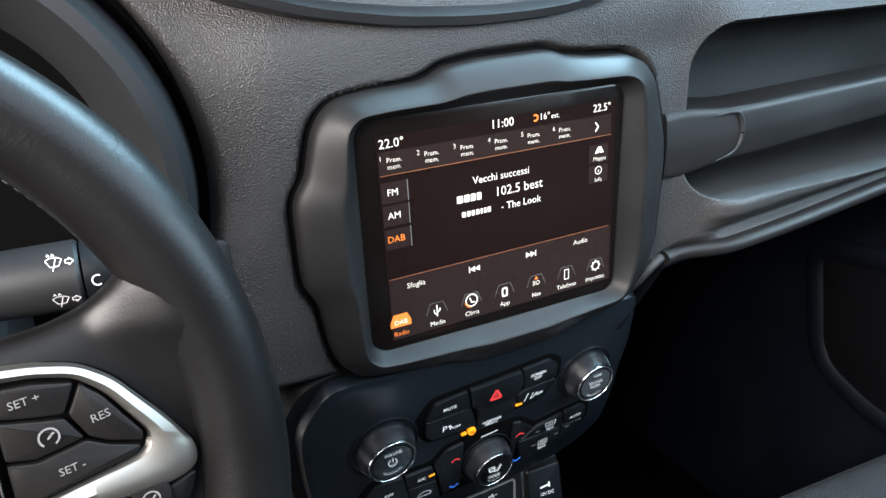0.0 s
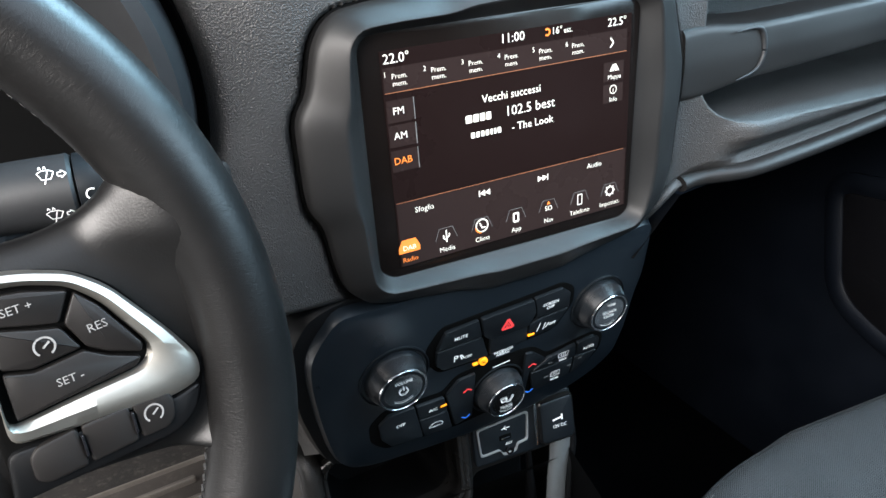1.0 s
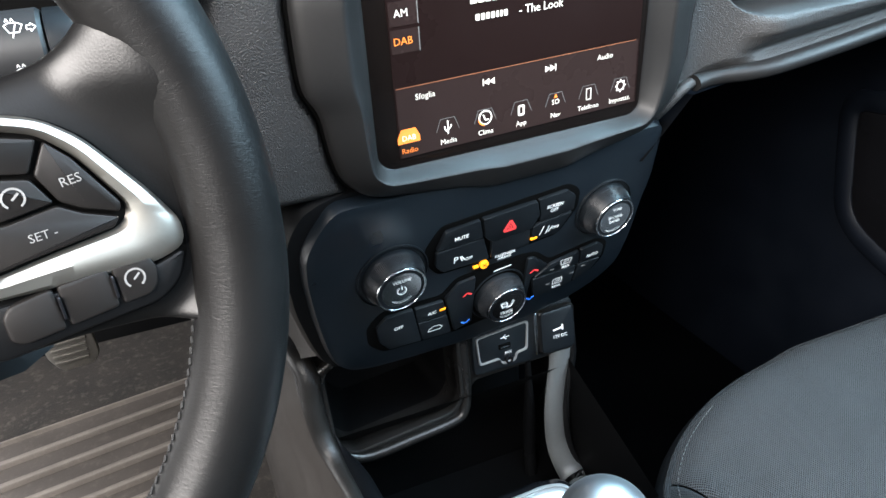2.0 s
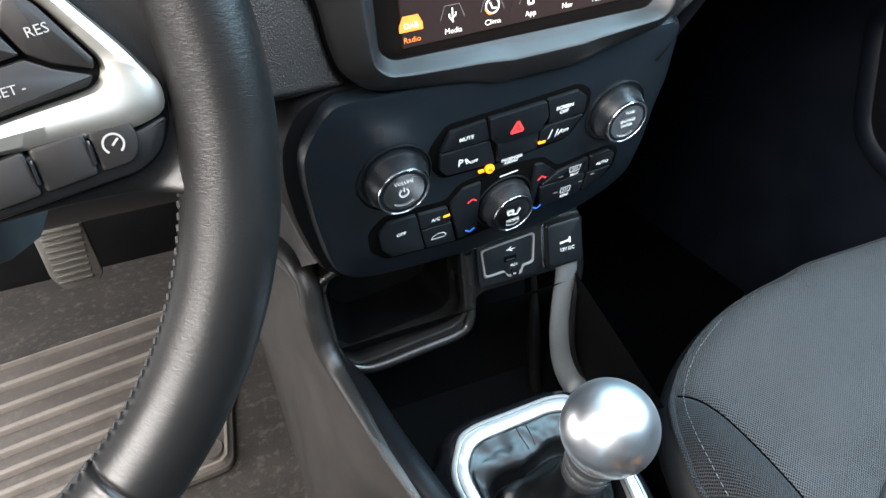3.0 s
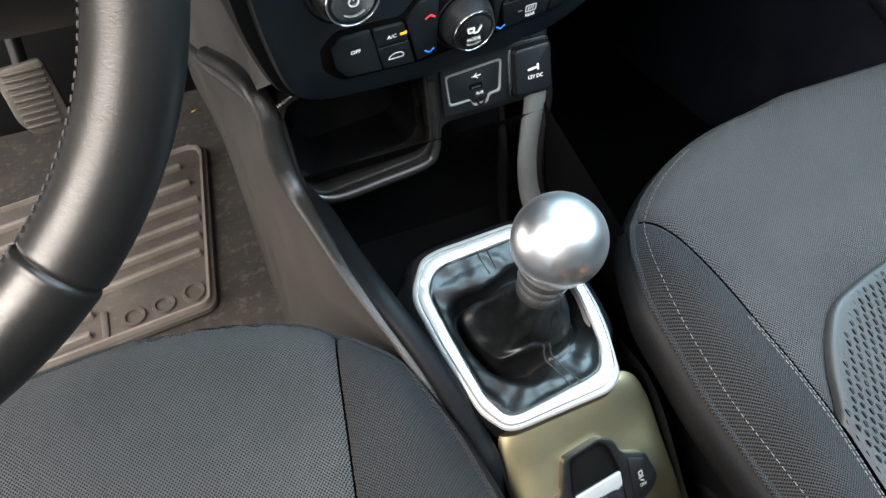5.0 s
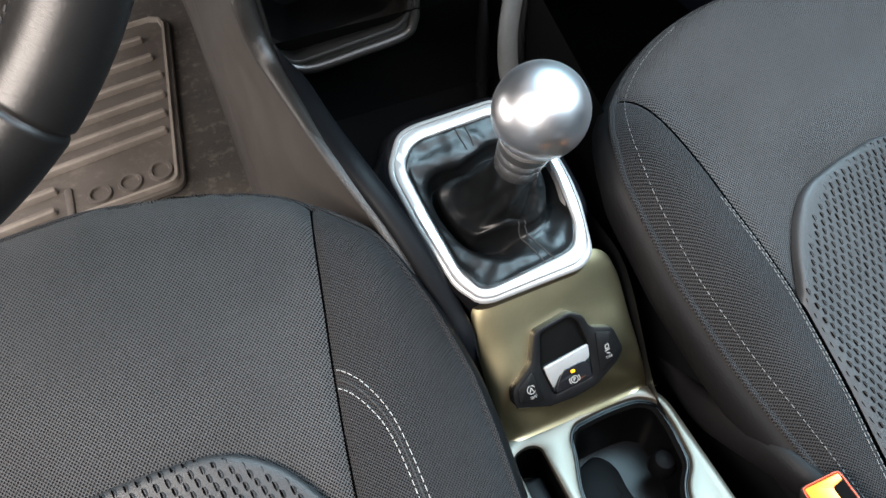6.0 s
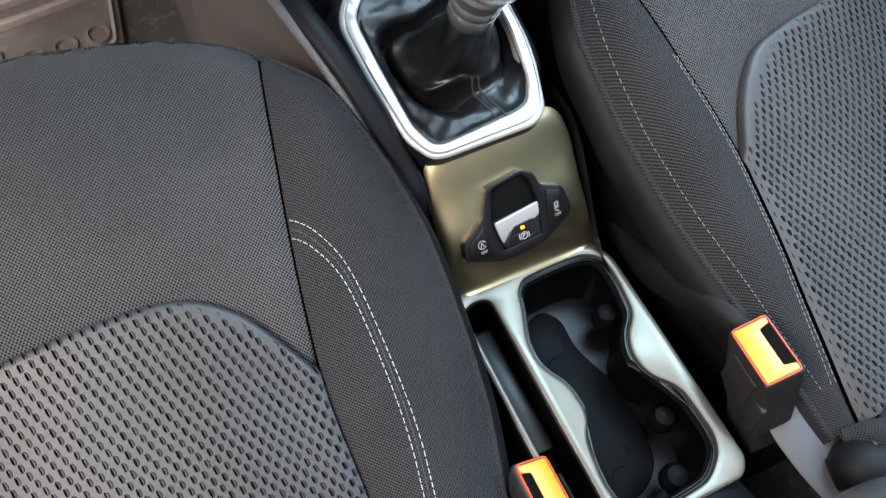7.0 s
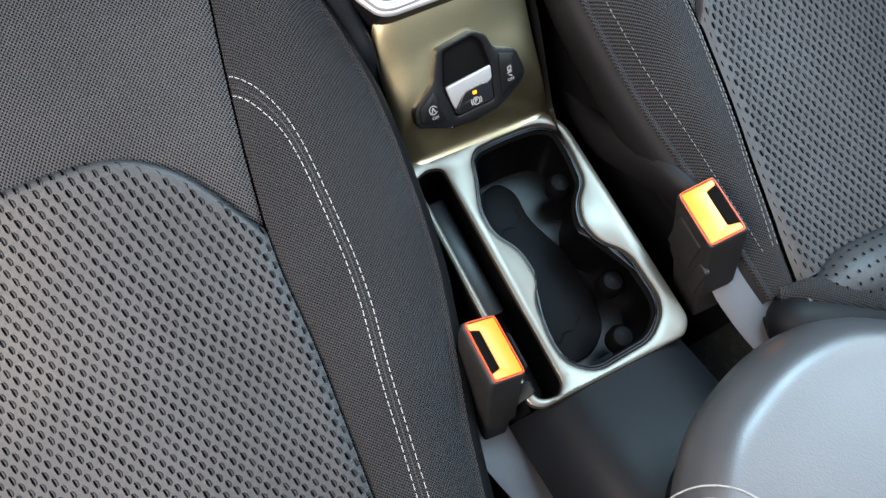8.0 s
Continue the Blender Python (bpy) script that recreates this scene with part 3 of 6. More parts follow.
for v in (32, 18, 3.5):
    part("tab", flat(SCR, mm([(-84.5, v - 6.3), (-68, v - 6.3), (-68, v + 6.3), (-84.5, v + 6.3)]), -0.0012), BAR, pane)
    part("tab_edge", flat(SCR, mm([(-68, v - 6.3), (-67.5, v - 6.3), (-67.5, v + 6.3), (-68, v + 6.3)]), -0.0011), GREYPRINT, pane)
for v in (31, 17):
    part("tab", flat(SCR, mm([(64, v - 6), (80, v - 6), (80, v + 6), (64, v + 6)]), -0.0012), BAR, pane)
part("line", flat(SCR, mm([(-84.5, 42.2), (82, 42.2), (82, 42.6), (-84.5, 42.6)]), -0.001), LINE, pane)
part("line", flat(SCR, mm([(-84.5, -22), (82, -22), (82, -21.6), (-84.5, -21.6)]), -0.001), LINE, pane)


def say(text, u, v, size, mat=INK, wide=1.0, bold=-0.00002):
    lettering("lettering", text, SCR, (u / 1000, v / 1000), size / 1000, mat, pane, -0.0008, bold=bold, wide=wide)


say("22.0°", -76, 60.5, 5.2)
say("11:00", -2.5, 61.5, 5.2)
say("16°", 28.5, 61.5, 4.0)
say("est.", 36.5, 61, 3.2)
say("22.5°", 73.5, 61, 4.8)
part("moon", strokes(SCR, [arc(0.0215, 0.0615, 0.0018, -130, 130)], 0.0011, -0.0008), AMBERLIT, pane)
for k in range(6):
    u = -75 + 23.8 * k
    say(str(k + 1), u - 8.5, 52.5, 2.8, bold=-0.00004)
    say("Prem.", u, 51, 2.8, bold=-0.00004)
    say("mem.", u, 47, 2.8, bold=-0.00004)
part("arrow", strokes(SCR, [mm([(68.5, 52), (71, 49), (68.5, 46)])], 0.0009, -0.0008), INK, pane)
say("FM", -77.5, 32, 4.0)
say("AM", -77.5, 18, 4.0)
say("DAB", -77.5, 3.5, 4.0, AMBERLIT)
say("Vecchi successi", -4, 29.3, 4.6)


def blocks(u0, widths, v, high):
    """Small plain bars in place of a name."""
    for w in widths:
        part("text_bar", flat(SCR, mm(rounded(rect(u0 + w / 2, v, w, high), 0.5, 2)), -0.0008), INK, pane)
        u0 += w + 0.9



blocks(-36, (4.2, 3.6, 3.4, 3.2), 19.2, 4.6)
say("102.5 best", 8.8, 19.2, 5.9)
blocks(-33, (2.6, 2.4, 2.2, 2.4, 1.6, 1.6, 2.4), 9.2, 3.4)
say("- The Look", 10.2, 9, 4.6)
say("Mappa", 72.5, 27.5, 2.8, bold=-0.00004)
part("map_mark", flat(SCR, mm([(68.5, 31.3), (71.8, 31.3), (72.2, 33.5), (72.8, 31.3), (76, 31.3), (73.6, 35.5), (71, 35.5)]), -0.0008), INK, pane)
say("Info", 72, 13, 2.8, bold=-0.00004)
part("info_mark", strokes(SCR, [arc(0.0718, 0.0195, 0.0026, 0, 360, 24), mm([(71.8, 18), (71.8, 20)])], 0.0005, -0.0008), INK, pane)
say("Sfoglia", -67, -28.3, 3.4, bold=-0.00004)
say("Audio", 58, -28.3, 3.4, bold=-0.00004)
for u, s in ((-25.5, -1), (17, 1)):
    part("skip_mark", flat(SCR, mm([(u - 3.6 * s, -30.2), (u, -28.2), (u - 3.6 * s, -26.2)]), -0.0008), INK, pane)
    part("skip_mark", flat(SCR, mm([(u, -30.2), (u + 3.6 * s, -28.2), (u, -26.2)]), -0.0008), INK, pane)
    part("skip_mark", flat(SCR, mm([(u + 3.6 * s, -30.2), (u + 4.3 * s, -30.2), (u + 4.3 * s, -26.2), (u + 3.6 * s, -26.2)]), -0.0008), INK, pane)
for k, (name, mat) in enumerate((("Radio", AMBERLIT), ("Media", INK), ("Clima", INK), ("App", INK), ("Nav", INK), ("Telefono", INK), ("Impostaz.", INK))):
    u, v = -79 + 25.1 * k, -50
    say(name, u, -58.6, 3.1, mat, bold=-0.00003)
    if k == 0:
        part("tile", flat(SCR, mm([(u - 7, v - 4), (u + 7, v - 4), (u + 7, v - 0.5), (u + 4.5, v + 4.5), (u - 4.5, v + 4.5), (u - 7, v - 0.5)]), -0.001), AMBERLIT, pane, "orange radio tile")
        say("DAB", u, v - 1, 3.1)
    else:
        part("tile_edge", strokes(SCR, [mm([(u - 7.5, v - 2), (u - 4.5, v + 5.5), (u + 4.5, v + 5.5), (u + 7.5, v - 2)])], 0.0003, -0.001), GREYPRINT, pane)
u = -79 + 25.1
part("usb_mark", strokes(SCR, [mm([(u, -54), (u, -46)]), mm([(u - 2, -49), (u - 2, -51), (u, -53)]), mm([(u + 2, -48.5), (u + 2, -50), (u, -51.5)])], 0.0008, -0.0008), INK, pane)
u += 25.1
part("seat_mark", strokes(SCR, [mm([(u - 1.5, -47.5), (u, -51), (u + 2.5, -51)]), arc(u / 1000, -0.0495, 0.0042, 0, 360, 24)], 0.0009, -0.0008), INK, pane)
part("heat_mark", strokes(SCR, [arc(u / 1000, -0.0495, 0.0046, 190, 260)], 0.0011, -0.0007), AMBERLIT, pane)
u += 25.1
part("app_mark", strokes(SCR, [mm([(u - 1.7, -53), (u - 1.7, -47.5), (u + 1.7, -47.5), (u + 1.7, -53), (u - 1.7, -53)])], 0.0012, -0.0008), INK, pane)
u += 25.1
say("SO", u, -50.2, 3.2)
part("compass_mark", flat(SCR, mm([(u - 1.4, -47.4), (u + 1.4, -47.4), (u, -45)]), -0.0008), AMBERLIT, pane)
u += 25.1
part("phone_mark", strokes(SCR, [mm([(u - 1.7, -53.5), (u - 1.7, -46.5), (u + 1.7, -46.5), (u + 1.7, -53.5), (u - 1.7, -53.5)])], 0.0005, -0.0008), INK, pane)
u += 25.1
part("gear_mark", strokes(SCR, [arc(u / 1000, -0.0495, 0.0029, 0, 360, 24)] + [[(u / 1000 + 0.0029 * math.cos(a), -0.0495 + 0.0029 * math.sin(a)), (u / 1000 + 0.0042 * math.cos(a), -0.0495 + 0.0042 * math.sin(a))] for a in [math.pi * j / 4 for j in range(8)]], 0.0009, -0.0008), INK, pane)

# ---- climate panel ----
HV = turned((0.0100, 0.5079, 0.5600), 4.82, 15.17, -2.14)
climate = thing("climate_panel", "black climate control panel with three ribbed knobs", "control panel")
face = rounded(mm([(-133, 87), (-147, 70), (-156, 54), (-157, 32), (-153, -8), (-147, -44), (-140, -66), (-129, -77), (-112, -83), (-70, -89), (-20, -94), (40, -92), (86, -85), (111, -75), (130, -60), (137, -28), (139, 9), (143, 30), (141, 84), (40, 82), (-30, 82)]), 0.010, 5)
shell = rounded(mm([(-128, 92), (-152, 84), (-166, 60), (-169, 32), (-165, -8), (-156, -46), (-147, -72), (-132, -84), (-112, -90), (-20, -100), (40, -98), (90, -91), (117, -80), (137, -64), (144, -28), (146, 9), (150, 30), (148, 84), (40, 86), (-30, 86)]), 0.012, 5)
part("housing", plate(HV, shell, -0.010, 0.05, 0.009), BLACKPLASTIC, climate, "black housing around the panel")
fr = rays(face, 200, (-0.005, -0.003))
part("faceplate", plate(HV, [(a, b) for a, b in fr], 0.0, 0.02, 0.0075), PANEL, climate)
up = rounded(mm([(-67, 30), (-55, 47), (53, 51), (64, 43), (65, 26), (50, 5), (20, 3), (-16, 1), (-56, 3), (-64, 14)]), 0.005, 4)
low = rounded(mm([(-114, -30), (-102, -19), (-52, -23), (-40, -10), (-15, -8), (19, -8), (32, -10), (47, -24), (96, -19), (106, -25), (106, -42), (91, -58), (36, -64), (-36, -69), (-101, -62), (-113, -49)]), 0.005, 4)
part("button_well", plate(HV, offset(up, -0.0015), 0.0006, 0.001, 0.0003), GAP, climate)
part("button_well", plate(HV, offset(low, -0.0015), 0.0006, 0.001, 0.0003), GAP, climate)


def button(pts, top=0.0035, mat=BUTTON, name="button"):
    return part(name, plate(HV, rounded(mm(pts), 0.0016, 3), top, 0.004, 0.0007), mat, climate)


button([(-60, 28.2), (-53, 44), (-25, 45.5), (-21, 27.7)])
button([(-60, 13), (-60, 26.8), (-20.6, 26.4), (-14, 4), (-54, 5.5)])
button([(-23.4, 46.5), (23.4, 47.5), (27, 34), (21, 22), (-14, 22), (-20, 28)], 0.005, name="hazard_button")
button([(25, 47.5), (51, 48.5), (60, 41), (60.5, 27), (29, 25.5), (28.4, 34)])
button([(29.5, 24), (60, 25.2), (48, 7.5), (24, 6.5), (23, 21)])
button([(-13, 20.5), (21.5, 20.5), (22.5, 4.5), (-12, 3)], 0.003)
button([(-108, -31), (-100, -23), (-78, -24), (-70, -63), (-98, -59.5), (-106, -48)])
button([(-76.5, -24.4), (-52, -26), (-48.5, -42), (-74, -40.6)])
button([(-73.6, -42), (-48.2, -43.4), (-43, -66), (-69, -63)])
button([(-50, -25), (-39, -13), (-24, -12), (-24, -62), (-40, -66)], 0.003)
button([(24, -12), (31, -13), (46, -27), (30, -36), (28, -60), (34, -62), (24, -62)], 0.003)
button([(48, -27), (76, -22.6), (78, -37.6), (33, -36.4)])
button([(78, -22.4), (95, -21), (102, -26), (102, -38), (80, -37.6)])
button([(32, -38), (76, -39), (74, -59), (36, -62)])
button([(78, -39), (101, -39.5), (90, -55.5), (76, -58)])


def knob(u, v, r, h):
    m = HV @ Matrix.Translation((u / 1000, v / 1000, 0))
    k = part("knob", spin(m, [(r * 1.20, -0.001), (r * 1.20, 0.0014), (r * 1.17, 0.0018), (r * 1.12, 0.0004), (r * 1.02, 0.0004), (r * 1.01, 0.003), (r * 0.98, 0.005), (r * 0.83, h * 0.90)], 64), BUTTON, climate, "black knob on a gloss base")
    bm = bmesh.new()
    n = 110
    for i in range(n):
        a = 2 * math.pi * i / n
        ca, sa = math.cos(a), math.sin(a)
        w = 0.00022
        ps = []
        for rr, hh in ((r * 0.985, 0.0052), (r * 0.85, h * 0.78)):
            ps += [m @ Vector((rr * ca - w * sa, rr * sa + w * ca, hh)), m @ Vector(((rr + 0.0003) * ca, (rr + 0.0003) * sa, hh)), m @ Vector((rr * ca + w * sa, rr * sa - w * ca, hh))]
        vs = [bm.verts.new(p) for p in ps]
        bm.faces.new((vs[0], vs[1], vs[4], vs[3]))
        bm.faces.new((vs[1], vs[2], vs[5], vs[4]))
    part("ribbing", bm, BUTTON, k, smooth=False, kind="stuff")
    part("chrome_ring", spin(m, [(r * 0.82, h * 0.92), (r * 0.815, h * 0.97), (r * 0.805, h), (r * 0.788, h), (r * 0.78, h * 0.97)], 64), CHROME, k, "thin chrome ring")
    part("cap", spin(m, [(r * 0.77, h * 0.968), (r * 0.73, h * 0.972), (0.0002, h * 0.955)], 64), CAP, k)
    return k, m


def tag(text, u, v, size=2.3, mat=PRINT, lift=0.0042, parent=climate, wide=1.0):
    lettering("lettering", text, HV, (u / 1000, v / 1000), size * 1.34 / 1000, mat, parent, lift, bold=0.00008, wide=wide)


k1, m1 = knob(-93.6, 16, 0.0235, 0.0165)
lettering("lettering", "VOLUME", m1, (0, 0.0085), 0.0025, PRINT, k1, 0.0166)
part("power_mark", strokes(m1, [arc(0, -0.0005, 0.0034, 120, 420), [(0, 0.0005), (0, 0.004)]], 0.0007, 0.0166), PRINT, k1)
part("arc_mark", strokes(m1, [arc(0, 0, 0.0115, -130, -50)], 0.0004, 0.0166), PRINT, k1)
k2, m2 = knob(93.6, 16, 0.0225, 0.0165)
lettering("lettering", "TUNE", m2, (0, 0.009), 0.0022, PRINT, k2, 0.0166)
lettering("lettering", "BROWSE", m2, (0, 0.0015), 0.0024, PRINT, k2, 0.0166)
lettering("lettering", "ENTER", m2, (0, -0.0028), 0.0024, PRINT, k2, 0.0166)
part("arc_mark", strokes(m2, [arc(0, 0, 0.0125, -125, -55)], 0.0004, 0.0166), PRINT, k2)
k3, m3 = knob(0, -42.4, 0.0215, 0.0165)
lettering("lettering", "MODE", m3, (0, -0.007), 0.0028, PRINT, k3, 0.0166)
part("seat_mark", strokes(m3, [[(0.0055, 0.0045), (0.003, -0.001), (-0.001, -0.001)], [(-0.006, 0.004), (-0.005, 0), (-0.001, 0.0002), (-0.0005, 0.004), (-0.006, 0.004)]], 0.0011, 0.0166), PRINT, k3)
part("arc_mark", strokes(m3, [arc(0, 0, 0.0118, -120, -60)], 0.0004, 0.0166), PRINT, k3)
tag("MUTE", -40.5, 35.3)
tag("SCREEN", 40.5, 38.2, 2.2)
tag("OFF", 40.5, 34, 2.2)
tag("P", -44, 14.5, 4.4)
tag("OFF", -33, 12.5, 1.9)
part("parking_mark", strokes(HV, [mm([(-40.5, 17), (-38.5, 12)]), mm([(-39.5, 17), (-36.5, 12.5)])], 0.001, 0.0042), PRINT, climate)
tag("OFF", 44.5, 15.5, 2.0)
part("lane_mark", strokes(HV, [mm([(30, 12), (33, 20)]), mm([(36, 12), (38, 19)]), mm([(38, 13), (41.5, 18)])], 0.0008, 0.0042), PRINT, climate)
part("hazard_mark", strokes(HV, [mm([(-5, 29.5), (5, 29.5), (0, 38.5), (-5, 29.5)])], 0.0022, 0.0056), RED, climate, "red warning triangle")
part("hazard_mark", strokes(HV, [mm([(-1.6, 31.4), (1.6, 31.4), (0, 34.4), (-1.6, 31.4)])], 0.0008, 0.0056), RED, climate)
part("lamp", plate(HV, rounded(mm(rect(25.5, 10, 6, 2.2)), 0.0006), 0.0038, 0.001, 0.0002), LAMP, climate, "lit amber lamp")
part("lamp", plate(HV, rounded(mm(rect(-52.5, -34.5, 5.4, 2.2)), 0.0006), 0.0038, 0.001, 0.0002), LAMP, climate, "lit amber lamp")
part("airbag_lamp", plate(HV, circle(-0.0175, -0.0015, 0.0036, 24), 0.0036, 0.003, 0.0004), LAMP, climate, "lit amber airbag lamp")
part("airbag_sign", strokes(HV, [mm([(-20, 0.5), (-15, -3.5)]), mm([(-19, -2.5), (-16.2, 0.2)])], 0.0006, 0.0038), BUTTON, climate)
part("lamp", plate(HV, rounded(mm(rect(-25, -1.0, 4.4, 1.8)), 0.0004), 0.0036, 0.002, 0.0003), LAMP, climate, "lit amber lamp")
tag("PASSENGER", 0.5, 3.2, 1.9, lift=0.0033, wide=0.95)
tag("AIRBAG", 0, 0.2, 1.9, lift=0.0033, wide=0.95)
part("fan_scale", strokes(HV, [mm([(-9, -11), (7, -10)])], 0.0012, 0.0042), PRINT, climate)
for u, v, mat, s in ((-31.2, -26.6, RED, 1), (31.2, -26.6, RED, 1), (-31.2, -58.5, BLUE, -1), (31.2, -58.5, BLUE, -1)):
    part("chevron", strokes(HV, [mm([(u - 4, v - 1.4 * s), (u, v + 1.4 * s), (u + 4, v - 1.4 * s)])], 0.0014, 0.0042), mat, climate)
tag("OFF", -90.4, -37.5, 2.3)
tag("A/C", -62, -34, 2.3)
part("car_mark", strokes(HV, [mm([(-65, -54.5), (-64, -52), (-60, -50), (-55, -50.5), (-52.5, -53), (-53.5, -55), (-65, -54.5)])], 0.0006, 0.0042), PRINT, climate)
part("demist_mark", strokes(HV, [mm([(58.5, -31), (57.5, -26), (68.5, -26), (67.5, -31), (58.5, -31)]), mm([(61, -30), (61, -27)]), mm([(63, -30), (63, -27)]), mm([(65, -30), (65, -27)])], 0.0005, 0.0042), PRINT, climate)
tag("MAX", 63.5, -34.6, 1.9)
tag("AUTO", 90.4, -31.5, 2.2)
part("demist_mark", strokes(HV, [mm([(53, -51.5), (53, -46), (62, -46), (62, -51.5), (53, -51.5)]), mm([(55.5, -50.5), (55.5, -47)]), mm([(57.5, -50.5), (57.5, -47)]), mm([(59.5, -50.5), (59.5, -47)])], 0.0005, 0.0042), PRINT, climate)
tag("REAR", 57.5, -55.2, 1.9)
for u, v in ((50, -33), (72, -45.5), (48, -49), (83, -41.5)):
    part("lamp_window", flat(HV, mm(rect(u, v, 4, 1.2)), 0.0041), GREYPRINT, climate)

# ---- steering wheel ----
WHEEL_C, TILT, TURN = Vector((-0.3744, 0.3051, 0.7160)), 0.190, 0.215
wu = Vector((math.cos(TURN), math.sin(TURN), 0))
wv = Vector((-math.sin(TURN) * math.sin(TILT), math.cos(TURN) * math.sin(TILT), math.cos(TILT)))
WH = axes(WHEEL_C, wu, wv)
HUB = WH @ Matrix.Translation((-0.0063, -0.0105, -0.0076)) @ Matrix.Scale(1.062, 4)
wheel = thing("steering_wheel", "black leather steering wheel with silver-trimmed cruise buttons", "steering wheel")
bm = bmesh.new()
loops = []
turns = sorted(set([2.0 * i for i in range(180)] + [c + 0.2 * k for c in (305.9, 234.1) for k in range(-12, 13)]))
for deg in turns:
    a = radians(deg)
    seam = math.exp(-((deg - 305.9) / 0.42) ** 2) + math.exp(-((deg - 234.1) / 0.42) ** 2)
    seam -= 0.10 * math.exp(-((deg - 304.8) / 0.5) ** 2) + 0.10 * math.exp(-((deg - 235.2) / 0.5) ** 2)
    grip = 1 + 0.05 * math.exp(-((math.degrees(a) - 30) / 16) ** 2) + 0.05 * math.exp(-((math.degrees(a) - 150) / 16) ** 2)
    r = 0.0190 * grip * (1 - 0.075 * seam)
    loops.append([WH @ Vector(((0.1851 + r * math.cos(b)) * math.cos(a), (0.1851 + r * math.cos(b)) * math.sin(a), r * 1.02 * math.sin(b))) for b in [2 * math.pi * j / 28 for j in range(28)]])
loft(bm, loops + [loops[0]])
bmesh.ops.remove_doubles(bm, verts=bm.verts, dist=1e-6)
along = bm.loops.layers.uv.new("along")
WH_INV = WH.inverted()
for f in bm.faces:
    turn_b = []
    for lp in f.loops:
        q = WH_INV @ lp.vert.co
        turn_b.append((math.atan2(q.y, q.x), math.atan2(q.z, math.hypot(q.x, q.y) - 0.1851)))
    for lp, (a, b) in zip(f.loops, turn_b):
        a0, b0 = turn_b[0]
        a += 2 * math.pi * round((a0 - a) / (2 * math.pi))
        b += 2 * math.pi * round((b0 - b) / (2 * math.pi))
        lp[along].uv = (a * 0.185, b * 0.019)
part("rim", bm, RIMLEATHER, wheel)
bm = bmesh.new()
for i in range(230):
    a = 2 * math.pi * i / 230
    if abs(math.cos(a)) > 0.80 and -0.26 < math.sin(a) < 0.42:
        continue
    b0 = 3.22
    pts = [WH @ Vector(((0.1851 + 0.0193 * math.cos(b0 + d)) * math.cos(a + e), (0.1851 + 0.0193 * math.cos(b0 + d)) * math.sin(a + e), 0.0196 * math.sin(b0 + d))) for d, e in ((-0.055, -0.006), (0.055, 0.006))]
    tube(pts, 0.0007, 6, bm)
part("rim_stitching", bm, DARKTHREAD, wheel, kind="stuff")


